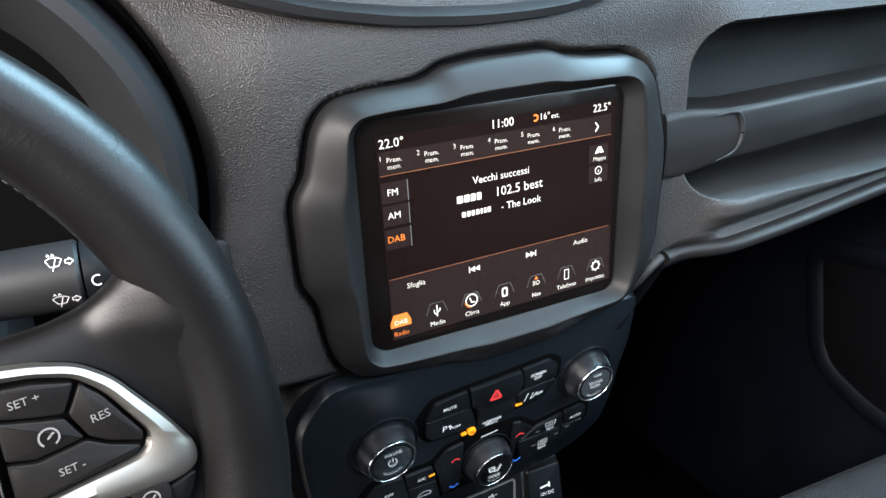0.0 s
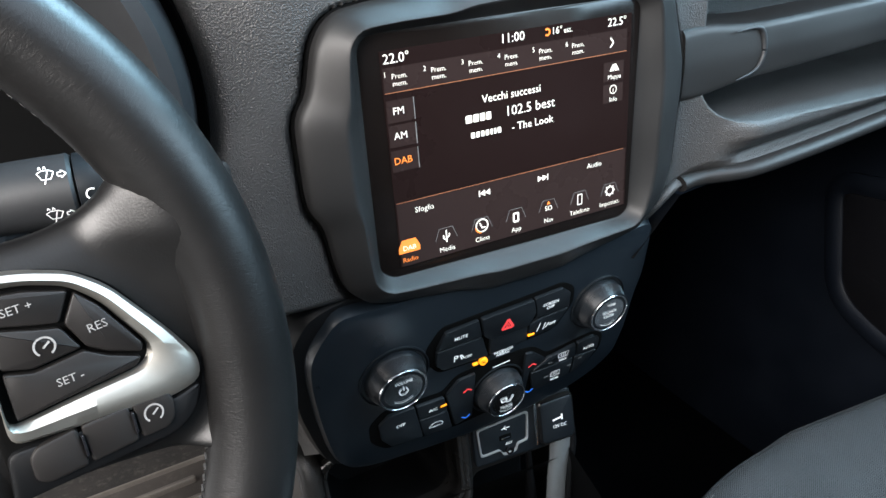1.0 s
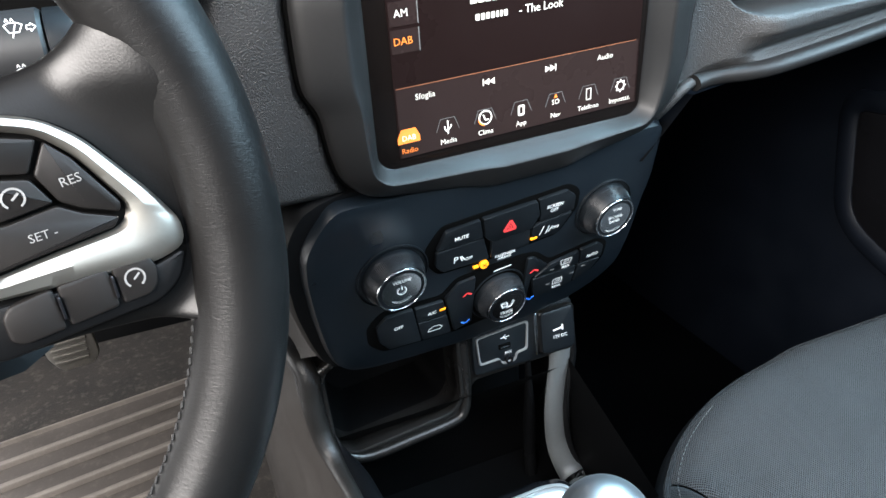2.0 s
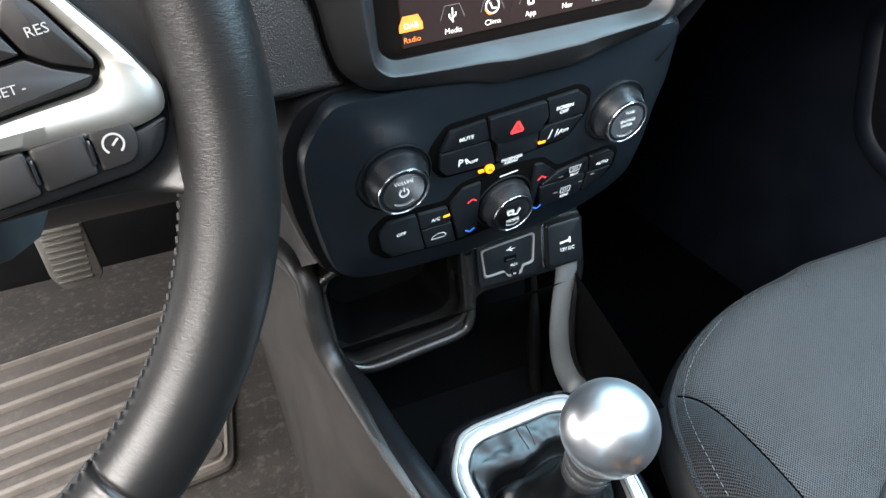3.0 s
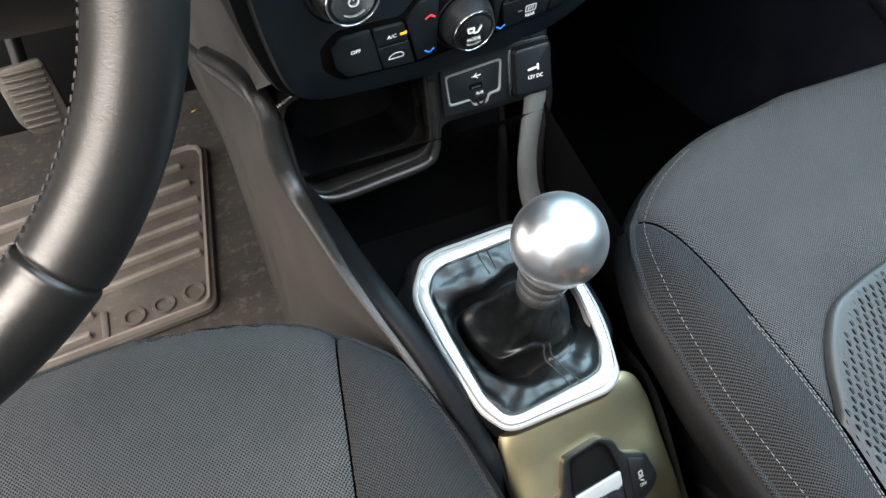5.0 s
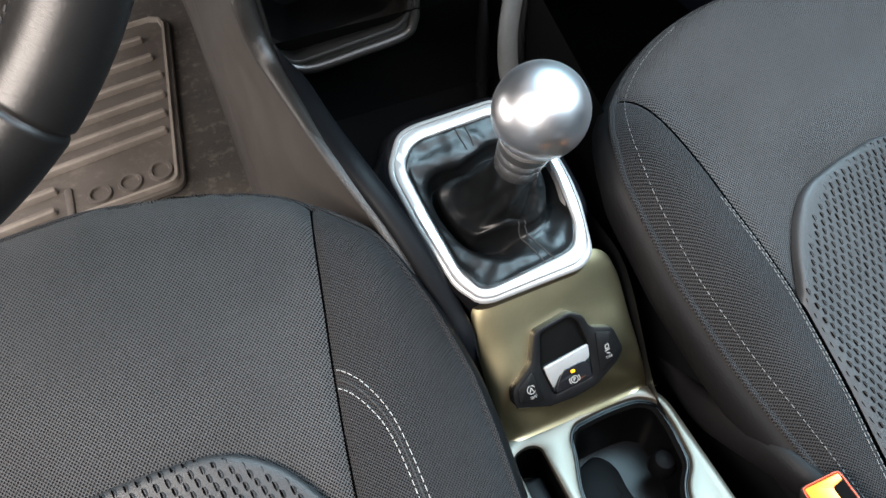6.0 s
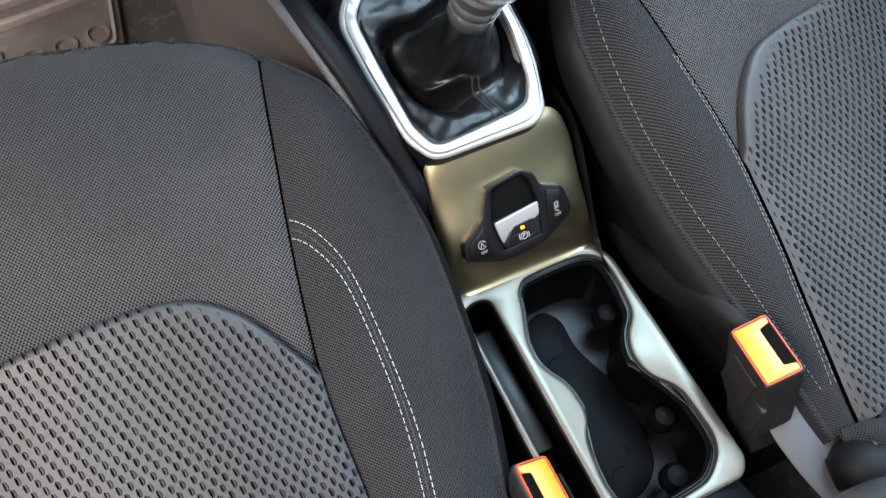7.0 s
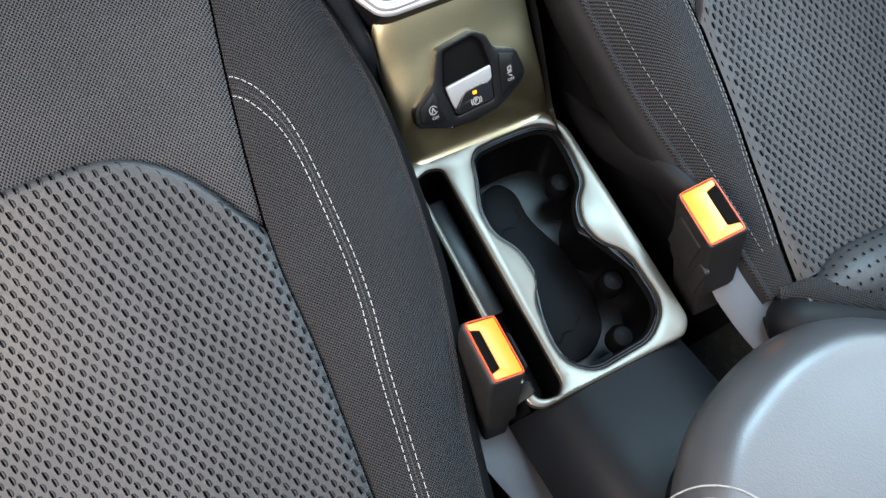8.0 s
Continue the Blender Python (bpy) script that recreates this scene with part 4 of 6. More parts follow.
def spoke(s):
    """The leather spoke that flares into the rim, and the switch cluster on it."""
    f = lambda pts: [(s * a, b) for a, b in mm(pts)]
    top = curve_of([(0.05, 0.061), (0.10, 0.061), (0.122, 0.0625), (0.136, 0.066), (0.148, 0.075), (0.158, 0.092), (0.168, 0.112), (0.178, 0.126)])
    bot = curve_of([(0.05, -0.026), (0.10, -0.026), (0.120, -0.0265), (0.136, -0.028), (0.147, -0.0295), (0.156, -0.032), (0.166, -0.036), (0.178, -0.042)])

    shore = curve_of([(-0.10, 0.125), (-0.040, 0.130), (-0.030, 0.140), (-0.024, 0.152), (-0.016, 0.160), (-0.005, 0.166), (0.006, 0.167), (0.020, 0.158), (0.041, 0.146), (0.050, 0.138), (0.056, 0.132), (0.07, 0.130), (0.13, 0.130)])

    def leather(u, v):
        x = 0.06 + 0.119 * v
        y0, y1 = bot(x), top(x)
        a = 2 * math.pi * u
        c, n = math.cos(a), math.sin(a)
        e = 1.0 / (abs(c) ** 3.5 + abs(n) ** 3.5) ** (1 / 3.5)
        thick = min(0.012, 0.45 * (y1 - y0))
        edge = 0.5 * (y1 - y0)
        # a round edge of the leather's thickness along a flat middle
        px = c * e
        py = n * e
        flat_at = Vector((s * x, 0.5 * (y0 + y1) + edge * px, -0.003 + thick * py))
        far = math.hypot(flat_at.x, flat_at.y)
        if far > 0.1745:
            flat_at.x, flat_at.y = flat_at.x * 0.1745 / far, flat_at.y * 0.1745 / far
        start = shore(flat_at.y)
        flat_at.z += 0.0142 * ease(start, start + 0.034, x)
        return HUB @ flat_at

    bm = sheet(leather, 120, 72)
    bmesh.ops.remove_doubles(bm, verts=bm.verts, dist=1e-6)
    part("spoke", bm, LEATHER, wheel)
    so = rounded(f([(98, 56), (115, 53), (128, 49), (138, 41), (153, 20), (161, 6), (160, -3), (149, -6), (120, -4.5), (96, -3)]), 0.005, 5)
    si = rounded(f([(98, 50), (114, 48), (126, 44), (134, 36), (145, 17), (144, 12), (140, 9), (120, 6.5), (97, 3)]), 0.004, 5)
    at = (s * 0.122, 0.022)
    part("cluster_base", plate(HUB, offset(rounded(f([(92, 58), (115, 54), (129, 50), (140, 41.5), (154.5, 20), (163, 6), (162, -6), (156, -17), (147, -22), (92, -25)]), 0.006, 5), 0.001), 0.0098, 0.014, 0.001), GAP, wheel)
    part("silver_trim", band(HUB, rays(so, 120, at), rays(si, 120, at), [(0, 0.008), (0, 0.0115), (0.15, 0.0135), (0.55, 0.0145), (0.9, 0.0125), (1, 0.0095)]), SATIN, wheel, "satin silver trim loop")
    part("lower_housing", plate(HUB, rounded(f([(160, -3.6), (155.5, -14.5), (147, -20), (96, -23), (92, -22), (94, -5), (120, -6), (149, -7)]), 0.004, 4), 0.0122, 0.006, 0.0015), BLACKPLASTIC, wheel)
    keys = (([(100, 48), (113, 46.5), (125.5, 43), (120.3, 33), (113, 34.5), (100, 38)], "button"), ([(127, 42), (133, 35.5), (143.6, 17.5), (142.5, 14.5), (132, 18.5), (126, 22.5), (121.5, 32.4)], "button"), ([(100, 36.8), (112.6, 33.2), (120, 31.5), (124.6, 22.6), (109, 20.5), (100, 23)], "button"), ([(100, 21.7), (109, 19.2), (125, 21.4), (131.6, 17.2), (142, 13), (139.5, 10), (120, 7.7), (100, 5)], "button"))
    for pts, nm in keys:
        part(nm, plate(HUB, rounded(f(pts), 0.0012, 3), 0.0132, 0.004, 0.0009), KEY, wheel)
    for pts in ([(134.2, -2.8), (146.5, -2.2), (148.6, -7), (147.5, -13), (144.5, -16), (135, -16.6)], [(117, -3.8), (133, -2.9), (133.8, -16.8), (117.6, -18.2)], [(102.5, -5.8), (115.6, -4), (116.4, -18.4), (103.5, -19.4), (99.8, -17), (99.8, -9)]):
        part("button", plate(HUB, rounded(f(pts), 0.0016, 3), 0.0135, 0.004, 0.0010), KEY, wheel)
    for u, v in ((133.6, -9.6), (116.6, -11)):
        part("grip_bar", plate(HUB, rounded(f(rect(u, v, 1.1, 8)), 0.0005), 0.0146, 0.004, 0.0004), GLOSS, wheel)


spoke(1)
spoke(-1)
hub = rounded(mm([(-100, 60), (-60, 72), (60, 72), (100, 60), (98, -28), (60, -62), (-60, -62), (-98, -28)]), 0.02, 6)
part("hub_cover", plate(HUB, hub, 0.011, 0.05, 0.014), LEATHER, wheel, "padded hub cover")
part("column", spin(HUB, [(0.05, -0.16), (0.055, -0.03), (0.04, -0.02)], 40), BLACKPLASTIC, wheel)
part("lower_spoke", plate(HUB, rounded(mm([(-14, -58), (14, -58), (18, -168), (-18, -168)]), 0.006), 0.006, 0.016, 0.004), SATIN, wheel)


def wtag(text, u, v, size, turn=0):
    lettering("lettering", text, HUB @ Matrix.Translation((u / 1000, v / 1000, 0)) @ Matrix.Rotation(radians(turn), 4, "Z"), (0, 0), size / 1000, GREYPRINT, wheel, 0.0136)


wtag("RES", 131, 28.5, 3.0, 6)
wtag("SET -", 118.5, 13.5, 2.8, 3)
wtag("SET +", 109.5, 41.5, 2.8, 3)
for u, v in ((114, 27), (140.5, -8.6)):
    part("cruise_mark", strokes(HUB, [arc(u / 1000, v / 1000, 0.0032, -60, 230), [(u / 1000 - 0.0005, v / 1000 - 0.0005), (u / 1000 + 0.0018, v / 1000 + 0.0014)]], 0.0007, 0.0139), GREYPRINT, wheel)

# ---- stalk behind the wheel ----
stalk = thing("wiper_stalk", "black wiper stalk with white symbols behind the wheel", "stalk")
ST = axes((-0.267, 0.420, 0.7662), (1, 0.02, 0.0), (0, 0.1, 1)) @ Matrix.Scale(1.075, 4)
STX = ST @ Matrix.Rotation(radians(90), 4, "Y")
part("barrel", spin(STX, [(0.0125, -0.10), (0.0140, -0.04), (0.0150, 0.0), (0.0152, 0.017), (0.0140, 0.0185)], 40), SMOOTH, stalk)
part("rotary_tip", spin(STX, [(0.0138, 0.0192), (0.0148, 0.0195), (0.0148, 0.034), (0.0125, 0.038), (0.0002, 0.0385)], 40), BUTTON, stalk)
for v in (0.0082, -0.0074):
    fan = [(0.0062, v + 0.0016), (0.0078, v + 0.0026), (0.0106, v + 0.0026), (0.0124, v + 0.0016), (0.0110, v - 0.0014), (0.0078, v - 0.0014), (0.0062, v + 0.0016)]
    drops = [[(0.0070 + 0.0018 * k, v + 0.0032), (0.0074 + 0.0018 * k, v + 0.0044), (0.0080 + 0.0018 * k, v + 0.0032)] for k in range(2)]
    part("wiper_mark", strokes(ST @ Matrix.Translation((0, 0, math.sqrt(0.0154 ** 2 - v * v))) @ Matrix.Translation((0, v, 0)) @ Matrix.Rotation(-math.asin(v / 0.0154), 4, "X") @ Matrix.Translation((0, -v, 0)), [fan, [(0.0086, v - 0.0034), (0.0102, v + 0.0022)], [(0.0136, v - 0.0006), (0.0150, v - 0.0006), (0.0150, v - 0.0016), (0.0168, v + 0.0002), (0.0150, v + 0.0018), (0.0150, v + 0.0010), (0.0136, v + 0.0010), (0.0136, v - 0.0006)]] + drops, 0.00034, 0.0006), PRINT, stalk)
part("ring_mark", strokes(ST, [arc(0.0245, -0.001, 0.0022, 60, 300)], 0.0006, 0.0156), PRINT, stalk)
column = thing("column_shroud", "black steering column shroud under the wheel", "column shroud")
part("shroud", box(axes((-0.3545, 0.48, 0.6875), (1, 0.04, 0), (0, 1, 0.15)), -0.07, 0.07, -0.08, 0.10, -0.06, 0.055, 0.02), SMOOTH, column)
key = thing("ignition_cover", "small dark ignition cover beside the steering column", "ignition switch")
part("cover", box(axes((-0.1785, 0.486, 0.7413), (1, 0.05, 0), (0, 0.1, 1)), -0.007, 0.006, -0.013, 0.012, -0.05, 0.004, 0.003), BEZEL, key)


# ---- knee panel and the side of the centre stack ----
knee = thing("knee_panel", "black lower dash panel over the pedals", "dash panel")
part("panel", sheet(lambda u, v: Vector((-0.72 + 0.55 * u, 0.475 + 0.30 * v ** 1.5, 0.64 - 0.12 * math.sin(v * 1.7))), 20, 16), SMOOTH, knee)

stack = thing("console_side_panel", "grey-brown plastic side panel of the centre console", "console panel")
TRIM_L = smooth_line([(-0.188, 0.96, 0.350), (-0.170, 0.76, 0.408), (-0.154, 0.66, 0.433), (-0.148, 0.59, 0.450), (-0.150, 0.560, 0.438), (-0.144, 0.551, 0.400), (-0.137, 0.515, 0.382), (-0.131, 0.46, 0.378), (-0.122, 0.41, 0.372), (-0.106, 0.365, 0.345), (-0.09, 0.32, 0.30), (-0.087, 0.295, 0.272), (-0.089, 0.275, 0.20)], 8)


def side(u, v):
    k = u * (len(TRIM_L) - 1)
    i = min(int(k), len(TRIM_L) - 2)
    a = TRIM_L[i].lerp(TRIM_L[i + 1], k - i)
    b = Vector((-0.170 - 0.006 * u, 1.42 - 0.95 * u, -0.01))
    p = a.lerp(b, v)
    p.x -= 0.012 * math.sin(math.pi * v)
    return p


part("panel", sheet(side, 48, 24), SIDE, stack)
def upper(u, v):
    y0 = 0.518 + 0.062 * ease(0.70, 0.95, v)
    y = y0 + (1.43 - y0) * u
    low = Vector((float(np.interp(y, (0.545, 0.59, 0.66, 0.76, 0.96, 1.43), (-0.148, -0.148, -0.154, -0.170, -0.188, -0.22))), y, float(np.interp(y, (0.545, 0.59, 0.66, 0.76, 0.96, 1.43), (0.45, 0.45, 0.433, 0.408, 0.35, 0.2)))))
    tuck = 0.016 * (1 - ease(0.518, 0.56, y)) * (1 - ease(0.7, 0.9, v))
    return Vector((-0.150 - 0.03 * u, y, 0.66)).lerp(low, v) + Vector((tuck, 0, 0))


part("upper_panel", sheet(upper, 60, 12), SIDE, stack)
# Unseen block, added to stop light leaking across to the passenger footwell.
part("light_block", box(WORLD, -0.135, 0.118, 0.675, 1.45, -0.02, 0.66, 0.004), BLACKPLASTIC, stack)
part("edge_moulding", tube(TRIM_L, [0.0085 - 0.0038 * ease(14, 40, i) for i in range(len(TRIM_L))], 14, flat=0.8), DASH, stack, "rounded grey edge moulding")
corner = smooth_line([(-0.172, 0.76, 0.422), (-0.157, 0.66, 0.452), (-0.152, 0.61, 0.466), (-0.149, 0.574, 0.472), (-0.1455, 0.560, 0.459), (-0.1465, 0.555, 0.434), (-0.1435, 0.548, 0.404), (-0.138, 0.527, 0.386), (-0.131, 0.47, 0.379), (-0.122, 0.415, 0.372)], 8)
part("corner_moulding", tube(corner, [0.0095 - 0.0045 * ease(44, 72, i) for i in range(len(corner))], 16, flat=0.9), CORNER, stack, "grained dark corner moulding")
part("inner_moulding", tube([p + Vector((0.012, -0.004, 0.000)) for p in TRIM_L[40:]], [0.001 + 0.0085 * ease(0, 9, i) for i in range(len(TRIM_L) - 40)], 14, flat=0.6), REAR, stack)

# ---- pocket and socket panel ----
front = thing("console_pocket", "black console storage pocket with a moulded frame", "console pocket")
PK = axes((0, 0.555, 0.41), (1, 0, 0), (0, 0.17, 0.985))
frame_out = rounded(mm([(-100, 75), (-138, 54), (-152, 44), (-147, 14), (-141, -16), (-132, -35), (-108, -48), (-16, -40), (-4, -30), (2, -4), (107, -2), (112, 75)]), 0.008, 5)
frame_hole = rounded(mm([(-118, 60), (-133, 44), (-131, -19), (-117, -33), (-24, -24), (-14, -13), (-12, 60)]), 0.007, 5)
part("frame", holed(PK, frame_out, [frame_hole], 0.0, 0.022, 0.004, 0.03), FRAME, front)
lip_o = offset(frame_hole, -0.0055)
part("inner_lip", holed(PK, lip_o, [frame_hole], 0.0045, 0.006, 0.0025, 0.02), FRAME, front)
rim_line = smooth_line([PK @ Vector((u, v, 0.001)) for u, v in mm([(-118, 58), (-140, 47), (-147, 34), (-142, 2), (-136, -20), (-128, -33), (-106, -43.5), (-60, -40.5), (-20, -36), (-9, -25), (-6, 0), (-5, 40)])], 6)
part("outer_lip", tube(rim_line, 0.0048, 14), FRAME, front, "glossy rounded frame lip")
tray = bmesh.new()
hole_pts = offset(frame_hole, -0.002)
loft(tray, [[PK @ Vector((u * k, (v + 0.01) * k - 0.01, w)) for u, v in hole_pts] for w, k in ((0.0, 1.0), (-0.03, 0.99), (-0.11, 0.86))], cap1=True)
part("tray", tray, BLACKPLASTIC, front, "deep black tray")

sockets = thing("socket_panel", "black socket panel with a chrome-edged media port", "socket panel")
part("plate", plate(PK, rounded(mm([(3, 56), (2, 4), (106, 3), (108, 56)]), 0.005), 0.006, 0.006, 0.002), BUTTON, sockets)
port_o = rays(rounded(mm([(6, 42), (7, 14), (28, 15), (30, 9), (44, 9.5), (46, 16), (57, 17), (60, 46)]), 0.0025), 90, (0.033, 0.028))
port_i = rays(rounded(mm([(8, 40), (9, 16), (27, 17), (30, 11.5), (43, 12), (45, 18), (55, 19), (58, 44)]), 0.0025), 90, (0.033, 0.028))
port = part("media_port", plate(PK, port_o, 0.0068, 0.004, 0.0006), BUTTON, sockets, "chrome-edged media port")
part("chrome_edge", band(PK, port_o, port_i, [(0, 0.006), (0.1, 0.0082), (0.6, 0.0082), (1, 0.0066)]), RINGMETAL, port)
part("usb_slot", plate(PK, rounded(mm(rect(34, 27, 12, 5)), 0.0006), 0.0078, 0.002, 0.0004), GAP, port)
part("usb_tongue", plate(PK, mm(rect(34, 26.2, 9, 1.6)), 0.0082, 0.001, 0.0002), CHROME, port)
part("aux_jack", spin(PK @ Matrix.Translation((0.037, 0.013, 0)), [(0.0042, 0.006), (0.0042, 0.0088), (0.0024, 0.0090), (0.0022, 0.0070), (0.0003, 0.0070)], 24), GLOSS, port)
lettering("lettering", "AUX", PK, (0.0365, 0.0205), 0.0024, PRINT, port, 0.0085)
part("usb_mark", strokes(PK, [mm([(30, 36), (39, 36.6)]), mm([(32, 36), (35, 38.5)]), mm([(33, 36.2), (36, 34.2)])], 0.0006, 0.0085), PRINT, port)
power = thing("power_socket", "black hinged twelve volt socket cover in the console", "power socket")
part("cover", plate(PK, rounded(mm([(70, 51), (70, 11), (74, 8), (102, 8), (106, 12), (106, 52)]), 0.005), 0.013, 0.011, 0.003), BUTTON, power)
cover_o = rays(rounded(mm([(70, 51), (70, 11), (74, 8), (102, 8), (106, 12), (106, 52)]), 0.005), 72, (0.088, 0.030))
part("cover_edge", band(PK, [(u * 1.0 + (u - 0.088) * 0.06, v + (v - 0.030) * 0.05) for u, v in cover_o], cover_o, [(0, 0.006), (0.2, 0.0105), (0.7, 0.0112), (1, 0.0095)]), FRAME, power, "satin edge round the cover")
part("hinge_edge", plate(PK, rounded(mm([(65, 52), (64, 10), (66.5, 9), (68, 52)]), 0.001), 0.011, 0.008, 0.001), CHROME, power, "bright hinge edge")
lettering("lettering", "12V DC", PK, (0.089, 0.024), 0.0032, PRINT, power, 0.0134)
part("plug_mark", strokes(PK, [mm([(82, 31), (92, 32.2)]), mm([(92, 29.5), (92, 35)])], 0.0017, 0.0134), PRINT, power)

# ---- cavity under the pocket, right-hand pillar ----
cavity = thing("console_bay", "dark open bay of the centre console under the pocket", "console bay")
part("back", sheet(lambda u, v: Vector((-0.14 + 0.24 * u, 0.545 + 0.07 * math.sin(math.pi * min(1, v * 1.1)) * 1.0, 0.40 - 0.30 * v)), 16, 16), BAYSHADE, cavity)
part("bed", sheet(lambda u, v: Vector((-0.13 + 0.23 * u, 0.36 + 0.24 * v, 0.235 + 0.02 * v)), 10, 10), BAYSHADE, cavity)
part("right_wall", sheet(lambda u, v: Vector((0.100, 0.62 - 0.30 * u, 0.05 + 0.38 * v - 0.10 * u * v)), 10, 10), BAYSHADE, cavity)
part("rib", tube(smooth_line([(0.060, 0.556, 0.41), (0.064, 0.560, 0.37), (0.068, 0.566, 0.33), (0.071, 0.570, 0.28), (0.072, 0.566, 0.24)], 6), [0.003 + 0.0035 * ease(0, 14, i) for i in range(25)], 10), BLACKPLASTIC, cavity)
pillar = thing("console_pillar", "curved grey pillar at the side of the console bay", "console pillar")
pl = smooth_line([(0.095, 0.556, 0.425), (0.094, 0.553, 0.405), (0.088, 0.549, 0.378), (0.083, 0.543, 0.345), (0.084, 0.535, 0.310), (0.090, 0.515, 0.285), (0.088, 0.46, 0.285)], 6)
part("bar", tube(pl, [0.013 - 0.002 * math.sin(i * 0.1) for i in range(len(pl))], 14, flat=0.6, up=(0, 1, 0.2)), PILLAR, pillar)
part("bar_edge", tube([p + Vector((0.011, -0.004, 0)) for p in pl], 0.004, 8), BLACKPLASTIC, pillar)

# ---- gear surround, sloping panel, cup panel ----
console = thing("centre_console", "metallic silver centre console with two cup wells", "centre console")
GS = axes((-0.012, 0.37, 0.331), (1, 0, 0), (0, math.cos(radians(18)), math.sin(radians(18))))
ring_out = rounded(mm([(-73, 50), (-69, 62), (-53, 85), (-38, 89), (32, 91), (50, 87), (63, 60), (66, 0), (64, -22), (54, -62), (41, -71), (-38, -72), (-48, -69), (-60, -51), (-69, 5)]), 0.007, 5)
ring_in = rounded(mm([(-58.5, 47), (-56, 58), (-47, 69), (-37, 72.5), (25, 76), (41, 72), (53, 50), (54.5, 10), (50, -35), (41, -52.5), (28, -56), (-34, -61.5), (-43, -58.5), (-51, -40), (-55.5, 5)]), 0.006, 5)
go, gi = rays(ring_out, 140, (-0.002, 0.006)), rays(ring_in, 140, (-0.002, 0.006))
part("gear_ring", band(GS, go, gi, [(0, -0.006), (0, -0.0005), (0.06, 0.0012), (0.16, 0.0020), (0.24, 0.0022), (0.27, 0.0006), (0.30, 0.0006), (0.33, 0.0026), (0.40, 0.0034), (0.85, 0.0036), (0.95, 0.0026), (1, 0.0), (1, -0.012)]), RINGMETAL, console, "bright silver gear lever ring")
skirt_o = [(a[0] + (b[0] - a[0]) * k, a[1] + (b[1] - a[1]) * k) for a, b, k in [(a, b, 0.08 + 0.92 * ease(-0.050, -0.010, a[1])) for a, b in zip(go, rays(offset(ring_out, -0.016), 140, (-0.002, 0.006)))]]
part("gear_plinth", band(GS, go, skirt_o, [(0, -0.0005), (0.25, -0.003), (0.7, -0.014), (1, -0.034), (1.15, -0.09)]), GLOSS, console, "gloss black gear lever plinth")
prof = smooth_line([(0, 0.234, 0.1990), (0, 0.241, 0.2040), (0, 0.250, 0.2230), (0, 0.262, 0.246), (0, 0.287, 0.2745), (0, 0.306, 0.2995), (0, 0.316, 0.3100)], 6)


def slope(u, v):
    k = v * (len(prof) - 1)
    i = min(int(k), len(prof) - 2)
    p = prof[i].lerp(prof[i + 1], k - i)
    wl = -0.0685 + 0.003 * v
    wr = 0.079 - 0.016 * v
    s = 2 * u - 1
    e = max(0, abs(s) - 0.62) / 0.38
    drop = 0.030 * (1 - math.sqrt(max(0, 1 - min(1, e) ** 2)))
    bulge = 0.003 * (1 - s * s)
    return Vector((wl + (wr - wl) * u, p.y - 0.4 * drop * ease(0.0, 0.3, v), p.z - drop * ease(-0.02, 0.3, v) + bulge * math.sin(math.pi * v)))


part("sloping_panel", sheet(slope, 60, 36), GOLDSHEEN, console, "silver metallic sloping panel with a yellow reflection in its colour")
for s, x in ((-1, -0.069), (1, 0.070)):
    part("flank", sheet(lambda u, v: Vector((x + s * 0.012 * v, 0.02 + 0.40 * u, (0.196 + (0.10 * ease(0.45, 0.75, u))) * (1 - v))), 30, 8), BLACKPLASTIC, console)
CU = axes((0.0, 0.12, 0.2), (1, 0, 0), (0, 1, 0))
slot = rounded(mm([(-63, 106), (-49, 110), (-38, 106), (-38, -92), (-44, -99), (-60, -96), (-63, -80)]), 0.007, 5)
cups = rounded(mm([(-13, 102), (-4, 112), (30, 114), (57, 112), (71, 103), (72, 80), (67, 46), (52, 32), (45, 14), (49, -6), (66, -24), (68, -66), (62, -80), (44, -94), (-10, -97), (-28, -80), (-30, -60), (-25, -28), (-14, -13), (-15, 15), (-28, 36), (-28, 60), (-16, 90)]), 0.012, 6)
cup_out = rounded(mm([(-69, 112), (-69, -96), (-60, -103), (70, -103), (80, -92), (80, 100), (70, 120), (-60, 126)]), 0.010, 6)
part("cup_panel", holed(CU, cup_out, [slot, cups], 0.0, 0.006, 0.0028, 0.012), SILVER, console, "warm silver panel around the cup wells")
well = bmesh.new()
loft(well, [[CU @ Vector((u + (0.018 - u) * k, v + (0.012 - v) * k, w)) for u, v in offset(cups, 0.0005)] for w, k in ((-0.004, 0), (-0.004, 0.03), (-0.007, 0.035), (-0.03, 0.06), (-0.066, 0.10))], cap1=True)
part("cup_well", well, WELL, console, "gloss black twin cup well")
part("well_lip", band(CU, rays(offset(cups, 0.001), 180, (0.02, 0.05)), rays(offset(cups, 0.005), 180, (0.02, 0.05)), [(0, -0.006), (0.2, -0.0040), (0.45, -0.0040), (0.55, -0.0062), (0.7, -0.0052), (1, -0.010)]), BLACKPLASTIC, console)
mat_out = rounded(mm([(-6, 92), (20, 100), (32, 84), (30, 56), (36, 36), (44, 14), (46, -30), (40, -62), (20, -78), (-12, -80), (-20, -62), (-18, -26), (-8, -8), (-8, 14), (-20, 42), (-16, 66)]), 0.012, 6)
part("cup_mat", plate(CU, mat_out, -0.060, 0.005, 0.002), CUPMAT, console, "dark rubber cup mat")
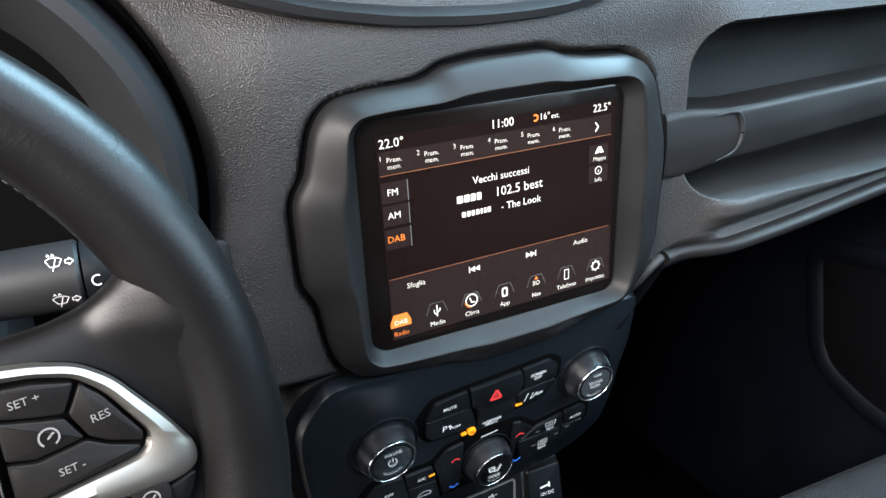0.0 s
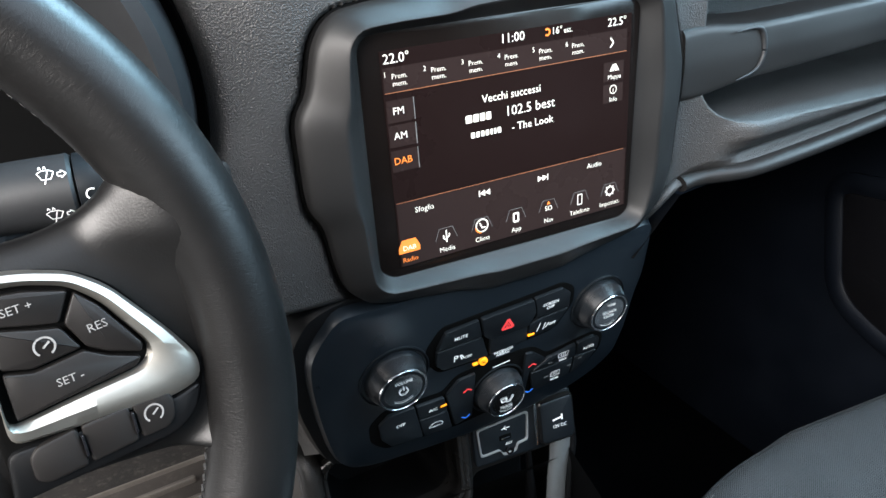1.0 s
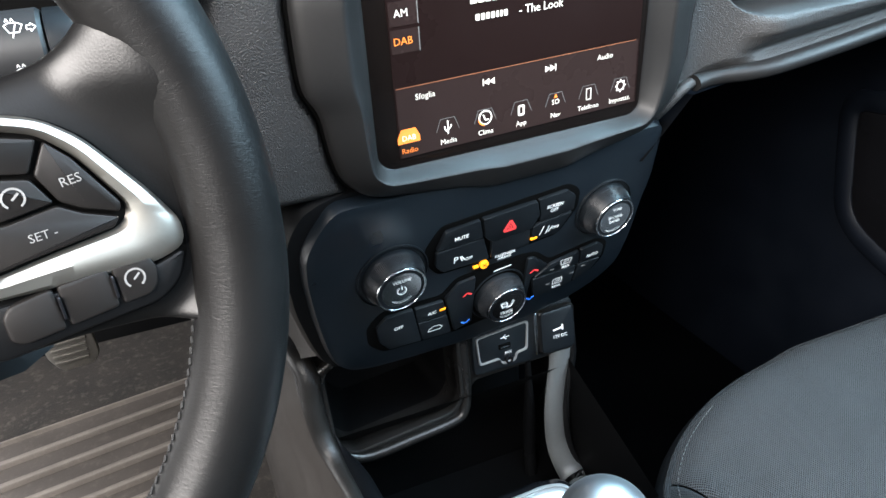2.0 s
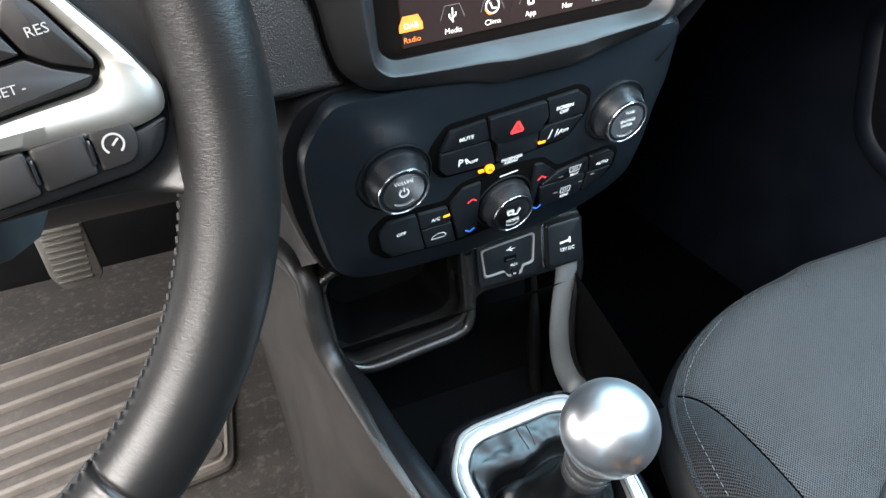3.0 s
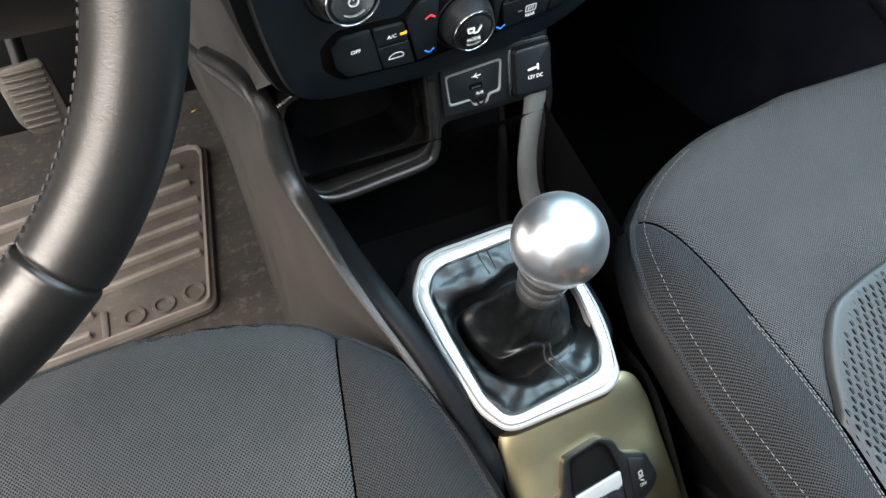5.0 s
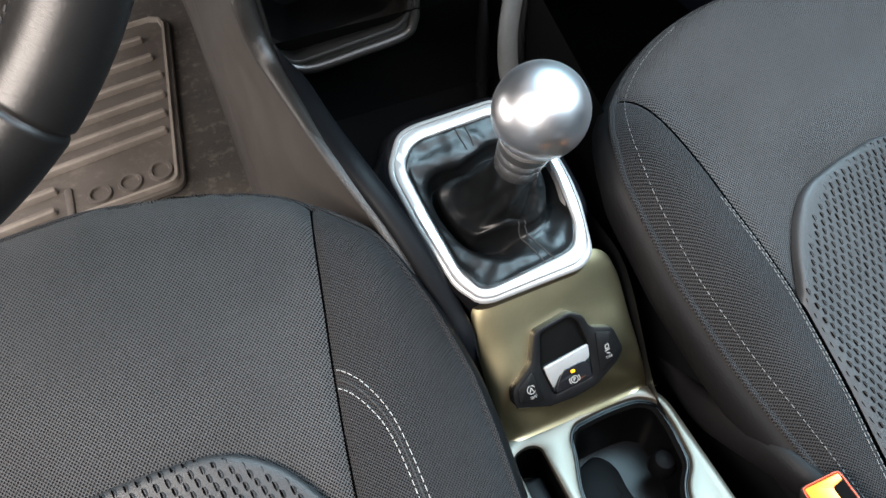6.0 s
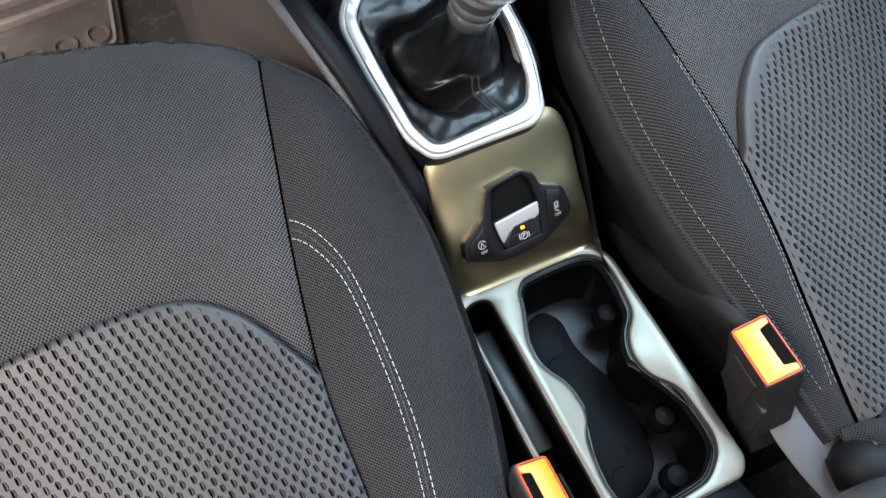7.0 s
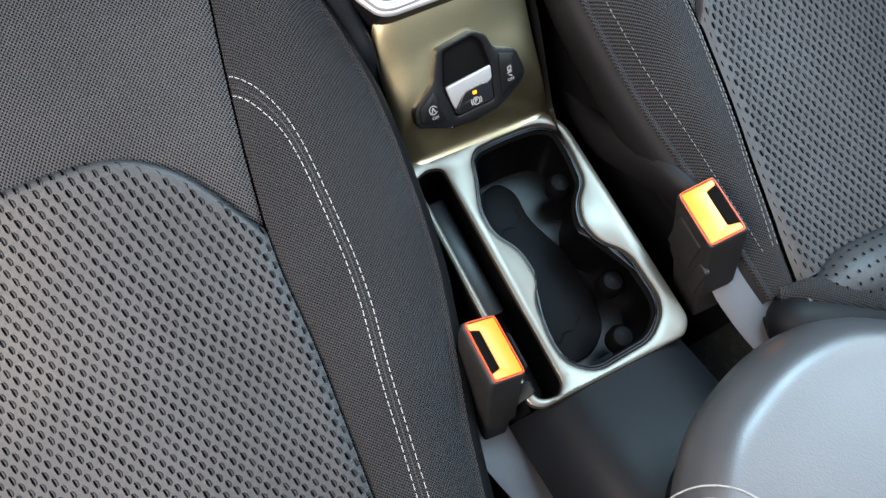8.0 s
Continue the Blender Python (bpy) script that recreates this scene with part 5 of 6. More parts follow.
for v in (58, -48):
    part("mat_mark", strokes(CU, [mm([(-10, v - 8), (-2, v - 10), (4, v - 4), (14, v - 6)]), mm([(22, v + 10), (24, v + 2), (18, v - 2)])], 0.0016, -0.0597), GAP, console)
for u, v in ((58, 62), (52, -36), (34, -80)):
    part("grip_tab", spin(CU @ Matrix.Translation((u / 1000, v / 1000, -0.030)), [(0.011, -0.01), (0.0115, 0.0), (0.008, 0.006), (0.0003, 0.0085)], 24), CUPMAT, console, "rounded cup grip tab")
sl = bmesh.new()
loft(sl, [[CU @ Vector((u * (1 - k) - 0.0505 * k, v * (1 - k) + 0.005 * k, w)) for u, v in offset(slot, 0.0004)] for w, k in ((-0.004, 0), (-0.03, 0.02), (-0.055, 0.05))], cap1=True)
part("slot_well", sl, WELL, console, "narrow black storage slot")
part("slot_step", box(CU, -0.060, -0.042, -0.02, 0.092, -0.05, -0.026, 0.002), WELL, console)
part("rear_cover", sheet(lambda u, v: Vector((-0.078 + 0.168 * u, 0.020 - 0.20 * v, 0.196 - 0.05 * (2 * u - 1) ** 4 + 0.035 * math.sin(v * 2.2))), 24, 20), REAR, console, "satin black rear console cover")

# ---- parking brake switch ----
brake = thing("parking_brake_switch", "black parking brake switch panel with a lit lamp", "switch")
BK = axes((-0.010, 0.2615, 0.2505), (1, 0, 0), (0, math.cos(radians(49)), math.sin(radians(49))))
out = rounded(mm([(-13, 36), (19, 41), (29, 35), (33, 23), (52, 16), (57, -4), (51, -12), (28, -25), (8, -28), (-14, -27), (-41, -18), (-43, -14), (-42, -3), (-22, 12)]), 0.004, 5)
hole = rounded(mm([(-8.5, 33), (18, 37), (24, 31), (28, 12), (25.5, -17), (-9.5, -19.5), (-15, 7)]), 0.003, 4)
part("switch_plate", holed(BK, out, [hole], 0.0055, 0.009, 0.0012, 0.004), BLACKPLASTIC, brake)
part("plate_edge", tube([BK @ Vector((u, v, 0.001)) for u, v in mm([(51, -13), (28, -26), (8, -29), (-14, -28), (-41, -19)])], 0.0007, 8), CHROME, brake, "thin bright lower edge")
part("switch_well", plate(BK, offset(hole, -0.001), 0.0018, 0.003, 0.0005), GAP, brake)
part("switch_lever", plate(BK, rounded(mm([(-14, 6), (-9, -18), (25, -16), (27.5, 10)]), 0.0025), 0.0065, 0.014, 0.0016), BUTTON, brake)
part("lever_face", plate(BK @ Matrix.Translation((0, 0, 0)), rounded(mm([(-13.5, 6.5), (27, 11.5), (26, 1), (20, -2), (-2, -4), (-9.5, -13), (-12, -3)]), 0.002), 0.0078, 0.002, 0.0008), RINGMETAL, brake, "polished switch grip")
part("lever_dark", plate(BK, rounded(mm([(-8.5, -14), (-2, -4.5), (2, -1), (18, 0.5), (24, -3), (24, -15.5), (-8, -17.5)]), 0.002), 0.0086, 0.002, 0.0008), GLOSS, brake)
part("lamp", plate(BK, rounded(mm(rect(8.5, -4.5, 3.4, 2.4)), 0.0005), 0.0092, 0.002, 0.0003), LAMP, brake, "lit amber lamp")
part("brake_mark", strokes(BK, [arc(0.0085, -0.0115, 0.0029, 0, 360, 20), mm([(7.6, -13), (7.6, -10), (9, -10), (9.4, -11), (7.6, -11.4)]), arc(0.0085, -0.0115, 0.0044, 145, 215), arc(0.0085, -0.0115, 0.0044, -35, 35)], 0.0008, 0.0090), GREYPRINT, brake)
part("button", plate(BK, rounded(mm([(-39, -14.5), (-38, -3.5), (-23, 7.5), (-18.5, -18.5), (-22, -19)]), 0.002), 0.0066, 0.003, 0.0008), BLACKPLASTIC, brake)
part("button", plate(BK, rounded(mm([(35.5, 18), (48.5, 13.5), (53, -3.5), (49, -8.5), (32.5, -16.5)]), 0.002), 0.0066, 0.003, 0.0008), BLACKPLASTIC, brake)
part("stop_start_mark", strokes(BK, [arc(-0.0275, -0.007, 0.0034, 20, 330), mm([(-29, -9), (-27.5, -5), (-26, -9)])], 0.0007, 0.0067), GREYPRINT, brake)
lettering("lettering", "OFF", BK, (-0.027, -0.0135), 0.0024, GREYPRINT, brake, 0.0067)
part("skid_mark", strokes(BK, [mm([(41, 4), (44, 5), (44, 2), (41, 1), (41, 4)]), mm([(40, -0.5), (44.5, 0.5)]), mm([(41, -2), (44, -3.2)])], 0.0008, 0.0067), GREYPRINT, brake)
lettering("lettering", "OFF", BK, (0.0425, -0.006), 0.0024, GREYPRINT, brake, 0.0067)

# ---- gear lever ----
gear = thing("gear_lever", "polished metal ball gear lever in a black leather boot", "gear lever")
BALL, BASE = Vector((-0.0126, 0.3279, 0.4592)), Vector((-0.006, 0.372, 0.345))
up_dir = (BALL - BASE).normalized()
LV = axes(BALL, up_dir.orthogonal(), up_dir.cross(up_dir.orthogonal()))
part("ball", spin(LV, [(0.0003, 0.0305)] + [(0.0305 * math.sin(radians(a)), 0.0305 * math.cos(radians(a))) for a in range(6, 145, 6)] + [(0.0155, -0.0262)], 64), material("polished aluminium", (0.80, 0.81, 0.84), 0.31, 1.0, vary=0.03), gear, "polished metal ball")
part("collar", spin(LV, [(0.0155, -0.0258), (0.0212, -0.0270), (0.0220, -0.0288), (0.0213, -0.0303), (0.0199, -0.0325), (0.0193, -0.0430), (0.0184, -0.0445), (0.0186, -0.0460), (0.0183, -0.0560), (0.0174, -0.0575), (0.0176, -0.0590), (0.0172, -0.0740), (0.0155, -0.0765), (0.0150, -0.0880)], 48), COLLAR, gear, "stepped grey collar")
top_c = GS.inverted() @ (BALL - up_dir * 0.075)
edge_in = rays(offset(ring_in, -0.003), 360, (top_c.x, top_c.y))
# the boot's folds by angle: skirt radius and height, valley height, tent radius and height, in millimetres
FOLDS = (
    (0, 52, -9, -21, 40, -3), (19, 54, -9, -21, 45, -2), (45, 58, -5, -18, 44, -4), (70, 56, -2, -18, 40, -6), (93, 47, -1, -20, 36, -8),
    (115, 46, -1, -24, 36, -10), (132, 58, -3, -28, 46, -13), (143, 62, -6, -30, 50, -15), (160, 54, -8, -32, 43, -15), (182, 48, -9, -32, 38, -13),
    (200, 48, -7, -30, 37, -8), (214, 50, -4, -28, 38, -2), (226, 50, -3, -28, 31, 2), (240, 49, -3, -27, 27, 4), (255, 49, -3, -26, 24, 5),
    (268, 45, -4, -18, 24, 5), (280, 42, -5, -7, 26, 3), (300, 44, -5, -6, 30, 3), (318, 44, -6, -7, 34, 4), (332, 48, -10, -15, 35, 5), (348, 51, -11, -21, 36, 2),
)


def fold_at(deg, col):
    """One of the fold table's columns, smooth round the boot."""
    ts = [f[0] for f in FOLDS] + [360 + FOLDS[0][0]]
    vs = [f[col] for f in FOLDS] + [FOLDS[0][col]]
    return float(np.mean(np.interp([(deg + k) % 360 for k in (-5, -2.5, 0, 2.5, 5)], ts, vs))) / 1000


@functools.lru_cache(maxsize=None)
def boot_keys(deg):
    ex, ey = edge_in[int(round(deg)) % 360]
    ring = math.hypot(ex - top_c.x, ey - top_c.y)
    rs, hs, hv, rt, ht = (fold_at(deg, c) for c in range(1, 6))
    rs = min(rs, ring - 0.004)
    rt = min(rt, rs - 0.006)
    return smooth_line([(ring, -0.010, 0), (ring - 0.0005, -0.003, 0), (ring - 0.0035, 0.0012, 0), (0.55 * ring + 0.45 * rs, 0.5 * hs + 0.001, 0), (rs, hs, 0), (0.72 * rs + 0.28 * rt, 0.45 * hs + 0.55 * hv, 0), (0.4 * rs + 0.6 * rt, hv, 0), (0.1 * rs + 0.9 * rt, 0.5 * (hv + ht), 0), (rt, ht, 0), (0.86 * rt, ht + 0.0035, 0)], 6)


def boot_at(a, f):
    """The boot's leather: f from the ring (0) over skirt, valley and tent (0.6) up the sleeve to the collar (1)."""
    deg = math.degrees(a) % 360
    d0 = math.floor(deg)
    rows = boot_keys(d0), boot_keys((d0 + 1) % 360)
    if f <= 0.6:
        k = f / 0.6 * (len(rows[0]) - 1)
        i = min(int(k), len(rows[0]) - 2)
        p = [row[i].lerp(row[i + 1], k - i) for row in rows]
        q = p[0].lerp(p[1], deg - d0)
        r, h = q.x, q.y
    else:
        g = (f - 0.6) / 0.4
        q = rows[0][-1].lerp(rows[1][-1], deg - d0)
        r = q.x + (0.0172 - q.x) * (1 - (1 - g) ** 2.0)
        h = q.y + (top_c.z - q.y) * g ** 1.35
        r += (0.0020 * math.sin(3 * a + 2.5 * g) + 0.0011 * math.sin(7 * a - 5 * g)) * math.sin(math.pi * g)
    wrinkle = noise.noise(Vector((r * math.cos(a) * 90, r * math.sin(a) * 90, h * 60)))
    h += 0.0016 * wrinkle * ease(0.05, 0.2, f) * (1 - ease(0.8, 1.0, f))
    return GS @ Vector((top_c.x + r * math.cos(a), top_c.y + r * math.sin(a), h))


bt = bmesh.new()
loft(bt, [[boot_at(2 * math.pi * i / 240, k / 110) for i in range(240)] for k in range(111)])
part("boot", bt, BOOT, gear, "creased black leather boot")
for base, first, last in ((95, 3, 26), (283, 3, 58)):
    for off in (-0.05, 0.05):
        bm = bmesh.new()
        pts = [boot_at(radians(base) + off * (1 + 0.9 * k / 60), k / 100) + GS.col[2].xyz * 0.0005 for k in range(first, last)]
        for p0, p1 in zip(pts, pts[1:]):
            tube([p0.lerp(p1, 0.05), p0.lerp(p1, 0.7)], 0.0006, 5, bm)
        part("boot_stitching", bm, DARKTHREAD, gear, kind="stuff")

# ---- seats ----


def seat(name, label, s, outline, seam, insert_edge, zline, back, flank_low):
    """A seat cushion: centre panel, bolster, slit insert and side. s: 1 when its inner edge is on the right."""
    seat_ob = thing(name, label, "car seat", "front seats")
    edge_x = curve_of(outline)
    seam_x = curve_of(seam)
    zf = curve_of(zline)
    ymax = outline[-1][0]
    line = [Vector((edge_x(y), y)) for y in np.linspace(back, ymax, 500)]
    lx, ly = np.array([p.x for p in line]), np.array([p.y for p in line])
    outer_x = -s * 0.60

    def height(x, y):
        d = float(np.min(np.hypot(lx - x, ly - y)))
        d = min(d, ymax + 0.004 - y + 0.0)
        r = 0.045
        k = min(1, d / r)
        z = zf(y) - 0.026 * (1 - k) ** 2.4
        q = s * (x - seam_x(y))
        z += 0.012 * math.exp(-((q - 0.035) / 0.03) ** 2) * ease(ymax - 0.02, ymax - 0.12, y)
        z -= 0.0042 * math.exp(-(q / 0.004) ** 2)
        z += 0.006 * math.sin(min(1, max(0, -q / 0.22)) * math.pi)
        return z

    ins = curve_of(insert_edge)

    def centre(u, v):
        xe = seam_x(0.2) + (outer_x - seam_x(0.2)) * (1 - u)
        y0 = ins(s * xe)
        y1 = ymax - 0.0005
        for _ in range(2):
            y = y0 + (y1 - y0) * v
            xs = seam_x(y)
            x = xs + (outer_x - xs) * (1 - u)
            if s * (x - edge_x(y)) > 0:
                x = edge_x(y)
        g = abs(y - y0) / 0.013
        return Vector((x, y, height(x, y) - 0.009 * math.exp(-g)))

    part("centre_panel", sheet(centre, 110, 60), FABRIC, seat_ob, "woven dark cloth panel")

    def insert(u, v):
        xe = seam_x(0.2) + (outer_x - seam_x(0.2)) * (1 - u)
        y1 = ins(s * xe) + 0.0025
        y = back + (y1 - back) * v
        xs = seam_x(y)
        x = xs + (outer_x - xs) * (1 - u)
        g = abs(y - y1) / 0.0024
        return Vector((x, y, height(x, y) + 0.004 - 0.010 * math.exp(-g)))

    part("insert", sheet(lambda u, v: insert(u, 1 - (1 - v) ** 1.8), 90, 70), INSERT, seat_ob, "grey slit-patterned insert")

    def bolster(u, v):
        y = back + (ymax - 0.001 - back) * v
        x0, x1 = seam_x(y), edge_x(y)
        if s * (x1 - x0) < 0:
            x0 = x1
        x = x0 + (x1 - x0) * u
        return Vector((x, y, height(x, y)))

    part("bolster", sheet(bolster, 40, 120), BOLSTER, seat_ob, "padded cloth bolster")

    def cord(pts, r, mat, lift):
        return tube([Vector((x, y, height(x, y) + lift)) for x, y in pts], r, 6)

    top = [y for y in np.linspace(back, ymax - 0.02, 90) if s * (edge_x(y) - seam_x(y)) > 0.004]
    part("seam", cord([(seam_x(y), y) for y in top], 0.0008, SLIT, 0.0004), SLIT, seat_ob, "dark sewn seam")
    xs = np.linspace(seam_x(0.2), -s * 0.45, 60)
    part("seam", cord([(x, ins(s * x)) for x in xs], 0.0008, SLIT, -0.0048), SLIT, seat_ob, "dark sewn seam")

    # side below the edge
    rim = [Vector((p.x, p.y, height(p.x, p.y))) for p in line[::3]] + [Vector((edge_x(ymax) + (outer_x - edge_x(ymax)) * k / 30, ymax, height(edge_x(ymax) + (outer_x - edge_x(ymax)) * k / 30, ymax))) for k in range(1, 31)]
    for _ in range(3):
        rim = [rim[0]] + [(rim[i - 1] + rim[i] * 2 + rim[i + 1]) / 4 for i in range(1, len(rim) - 1)] + [rim[-1]]
    outn = []
    for i, p in enumerate(rim):
        t = rim[min(i + 1, len(rim) - 1)] - rim[max(i - 1, 0)]
        nrm = Vector((t.y, -t.x, 0)).normalized() * s
        outn.append(nrm)
    bm = bmesh.new()
    loft(bm, [[p + q * o + Vector((0, 0, -h)) for p, q in zip(rim, outn)] for o, h in ((0, 0), (0.006, 0.004), (0.011, 0.014), (0.012, 0.028), (0.008, 0.042), (0.0, 0.055))], closed=False)
    part("side_panel", bm, VINYL, seat_ob, "smooth grey side panel")
    bm = bmesh.new()
    loft(bm, [[p + q * o + Vector((0, 0, -h)) for p, q in zip(rim, outn)] for o, h in ((0.0, 0.0545), (-0.012, 0.07), (-0.014, flank_low))], closed=False)
    part("seat_base", bm, BLACKPLASTIC, seat_ob)
    part("piping", tube([p + q * 0.0004 + Vector((0, 0, -0.0004)) for p, q in zip(rim, outn)], 0.0030, 8), BOLSTER, seat_ob)

    # slits
    bm, pit = bmesh.new(), bmesh.new()
    row = 0
    y = back + 0.004
    while y < 0.31:
        x = seam_x(y) - s * 0.003 - s * (0.00345 if row % 2 else 0)
        while s * (x - outer_x) > 0.03:
            if y < ins(s * x) - 0.0012 and s * x > -0.46:
                z = height(x, y) + 0.0043 - 0.010 * math.exp(-(ins(s * x) + 0.0025 - y) / 0.0024)
                zy = (height(x, y + 0.003) - height(x, y - 0.003)) / 0.006
                ll, ww, lean = 0.0029 * random.uniform(0.85, 1.1), 0.00062 * random.uniform(0.8, 1.2), 0.14
                ring = []
                for k in range(8):
                    a = 2 * math.pi * k / 8
                    dx, dy = ww * math.cos(a), ll * math.sin(a)
                    ring.append(pit.verts.new((x + dx - lean * dy, y + dy, z + zy * dy)))
                pit.faces.new(ring)
                rows = [[], [], []]
                for k in range(6):
                    c = math.sin(math.pi * k / 5)
                    dy = -0.0026 * math.cos(math.pi * k / 5)
                    for lst, off, up in zip(rows, (0.0006, 0.0010, 0.0019), (-0.0002, 0.0008, -0.0003)):
                        lst.append(bm.verts.new((x + 0.0006 * c + off * (0.35 + 0.65 * c) - lean * dy, y + dy, z + zy * dy + (up * c if up > 0 else up))))
                for p, q in zip(rows, rows[1:]):
                    for k in range(5):
                        bm.faces.new((p[k], p[k + 1], q[k + 1], q[k]))
            x -= s * 0.0069
        y += 0.0055
        row += 1
    part("slit_pattern", pit, SLIT, seat_ob, "dark slits in the insert", kind="stuff")
    part("slit_relief", bm, INSERT, seat_ob, kind="stuff")
    return seat_ob, height, seam_x, edge_x


def stitch_line(ob, name, pts, height, mat, pitch=0.0042, gap=0.3, r=0.0003, lift=0.0006):
    """A row of stitches laid on a cushion along plan points."""
    line = smooth_line([(x, y, 0) for x, y in pts], 40)
    bm = bmesh.new()
    acc, start = 0.0, line[0]
    for a, b in zip(line, line[1:]):
        acc += (b - a).length
        if acc >= pitch:
            p, q = start, start.lerp(b, 1 - gap)
            tube([Vector((p.x, p.y, height(p.x, p.y) + lift)), Vector((q.x, q.y, height(q.x, q.y) + lift))], r, 5, bm)
            acc, start = 0.0, b
    return part(name, bm, mat, ob, "pale decorative stitching" if mat is THREAD else "", kind="stuff")


Z_LINE = [(-0.30, 0.19), (-0.10, 0.212), (0.0, 0.228), (0.10, 0.252), (0.195, 0.284), (0.289, 0.330), (0.36, 0.366), (0.40, 0.384), (0.44, 0.394), (0.50, 0.392)]
d_seat, d_h, d_seam, d_edge = seat(
    "driver_seat", "dark woven cloth driver seat with a slit-patterned insert", 1,
    [(-0.25, -0.165), (-0.1, -0.150), (0.03, -0.121), (0.085, -0.105), (0.139, -0.092), (0.18, -0.087), (0.224, -0.085), (0.265, -0.086), (0.308, -0.094), (0.333, -0.103), (0.368, -0.117), (0.400, -0.148), (0.416, -0.172), (0.432, -0.222), (0.442, -0.29)],
    [(-0.25, -0.215), (0.02, -0.198), (0.114, -0.193), (0.167, -0.194), (0.195, -0.192), (0.246, -0.184), (0.292, -0.175), (0.327, -0.167), (0.393, -0.153), (0.45, -0.145)],
    [(-0.60, 0.245), (-0.40, 0.261), (-0.36, 0.2635), (-0.33, 0.2645), (-0.303, 0.264), (-0.278, 0.2625), (-0.2624, 0.259), (-0.248, 0.2525), (-0.2305, 0.2405), (-0.217, 0.2255), (-0.204, 0.209), (-0.1925, 0.194), (-0.15, 0.165)],
    Z_LINE, -0.25, 0.34)
stitch_line(d_seat, "stitching", [(-0.1745, 0.284), (-0.161, 0.267), (-0.1500, 0.237), (-0.1465, 0.185), (-0.148, 0.133), (-0.157, 0.075), (-0.167, -0.002), (-0.178, -0.08)], d_h, THREAD)
stitch_line(d_seat, "stitching", [(-0.1772, 0.2735), (-0.166, 0.2585), (-0.156, 0.232), (-0.153, 0.185), (-0.155, 0.133), (-0.164, 0.075), (-0.174, -0.002), (-0.185, -0.08)], d_h, THREAD)
stitch_line(d_seat, "seam_stitching", [(-0.1757, 0.2785), (-0.1635, 0.2625), (-0.153, 0.2345), (-0.1497, 0.185), (-0.1515, 0.133), (-0.1605, 0.075), (-0.1705, -0.002)], d_h, DARKTHREAD, 0.003, 0.1, 0.0006, 0.0002)
p_seat, p_h, p_seam, p_edge = seat(
    "passenger_seat", "dark woven cloth passenger seat with a slit-patterned insert", -1,
    [(-0.25, 0.170), (-0.1, 0.155), (0.03, 0.138), (0.131, 0.121), (0.21, 0.106), (0.276, 0.093), (0.346, 0.0855), (0.379, 0.0915), (0.404, 0.106), (0.428, 0.134), (0.448, 0.168), (0.466, 0.210), (0.482, 0.262), (0.494, 0.33)],
    [(-0.25, 0.150), (0.036, 0.160), (0.089, 0.1650), (0.146, 0.1705), (0.181, 0.172), (0.2175, 0.171), (0.26, 0.1625), (0.2937, 0.1525), (0.3196, 0.146), (0.3466, 0.137), (0.39, 0.119), (0.50, 0.09)],
    [(-0.60, 0.28), (-0.40, 0.303), (-0.308, 0.302), (-0.269, 0.2955), (-0.238, 0.2885), (-0.224, 0.2815), (-0.2064, 0.266), (-0.1924, 0.249), (-0.182, 0.232), (-0.173, 0.2165), (-0.10, 0.16)],
    Z_LINE, 0.011, 0.34)
for dx in (0.0032, 0.0080):
    stitch_line(p_seat, "stitching", [(p_seam(y) - dx * ease(0.36, 0.30, y), y) for y in (0.30, 0.27, 0.24, 0.21, 0.18, 0.15, 0.12, 0.09, 0.04)], p_h, DIMTHREAD)
stitch_line(p_seat, "edge_stitching", [(0.196, 0.454), (0.146, 0.428), (0.110, 0.394), (0.097, 0.350), (0.102, 0.276), (0.115, 0.21), (0.130, 0.131), (0.146, 0.04)], p_h, DIMTHREAD, 0.0042, 0.4, 0.00026)
part("side_cover", tube(smooth_line([(0.112, 0.300, 0.170), (0.113, 0.245, 0.172), (0.112, 0.205, 0.183), (0.113, 0.170, 0.205), (0.118, 0.135, 0.222), (0.126, 0.10, 0.225)], 8), [0.006 + 0.016 * ease(0, 18, i) for i in range(41)], 16, flat=0.6, up=(1, 0, 0.2)), VINYL, p_seat, "smooth black cover beside the cushion")
# rear roll of the passenger cushion
roll = [Vector((0.148 + 0.45 * (k / 24) ** 1.3, -0.004 - 0.01 * k / 24, 0.236)) for k in range(25)]
part("rear_roll", tube(roll, [0.006 + 0.021 * ease(0, 0.05, p.x - 0.148) for p in roll], 20, flat=0.85), INSERT, p_seat)
roll_slits = bmesh.new()
for row in range(7):
    for k in range(52):
        x = 0.158 + 0.0080 * k + (0.004 if row % 2 else 0)
        j = min(23, int(24 * ((x - 0.148) / 0.45) ** (1 / 1.3)))
        r = 0.0002 + (0.006 + 0.021 * ease(0, 0.05, x - 0.148))
        a0 = radians(20 + 21 * row)
        ring = []
        for n in range(6):
            a = a0 + 0.0017 / r * math.cos(n * math.pi / 3)
            ring.append(roll_slits.verts.new((x + 0.0008 * math.sin(n * math.pi / 3), roll[j].y + r * math.cos(a), 0.236 + 0.0004 + 0.85 * r * math.sin(a))))
        roll_slits.faces.new(ring)
part("slit_pattern", roll_slits, SLIT, p_seat, "dark slits in the rear roll", kind="stuff")
part("lower_skirt", tube(smooth_line([(0.140, 0.010, 0.226), (0.158, 0.000, 0.234), (0.185, -0.020, 0.240), (0.225, -0.048, 0.246), (0.30, -0.09, 0.25)], 8), [0.006 + 0.007 * ease(0, 10, i) for i in range(33)], 14), BOLSTER, p_seat, "dark cloth skirt of the backrest")
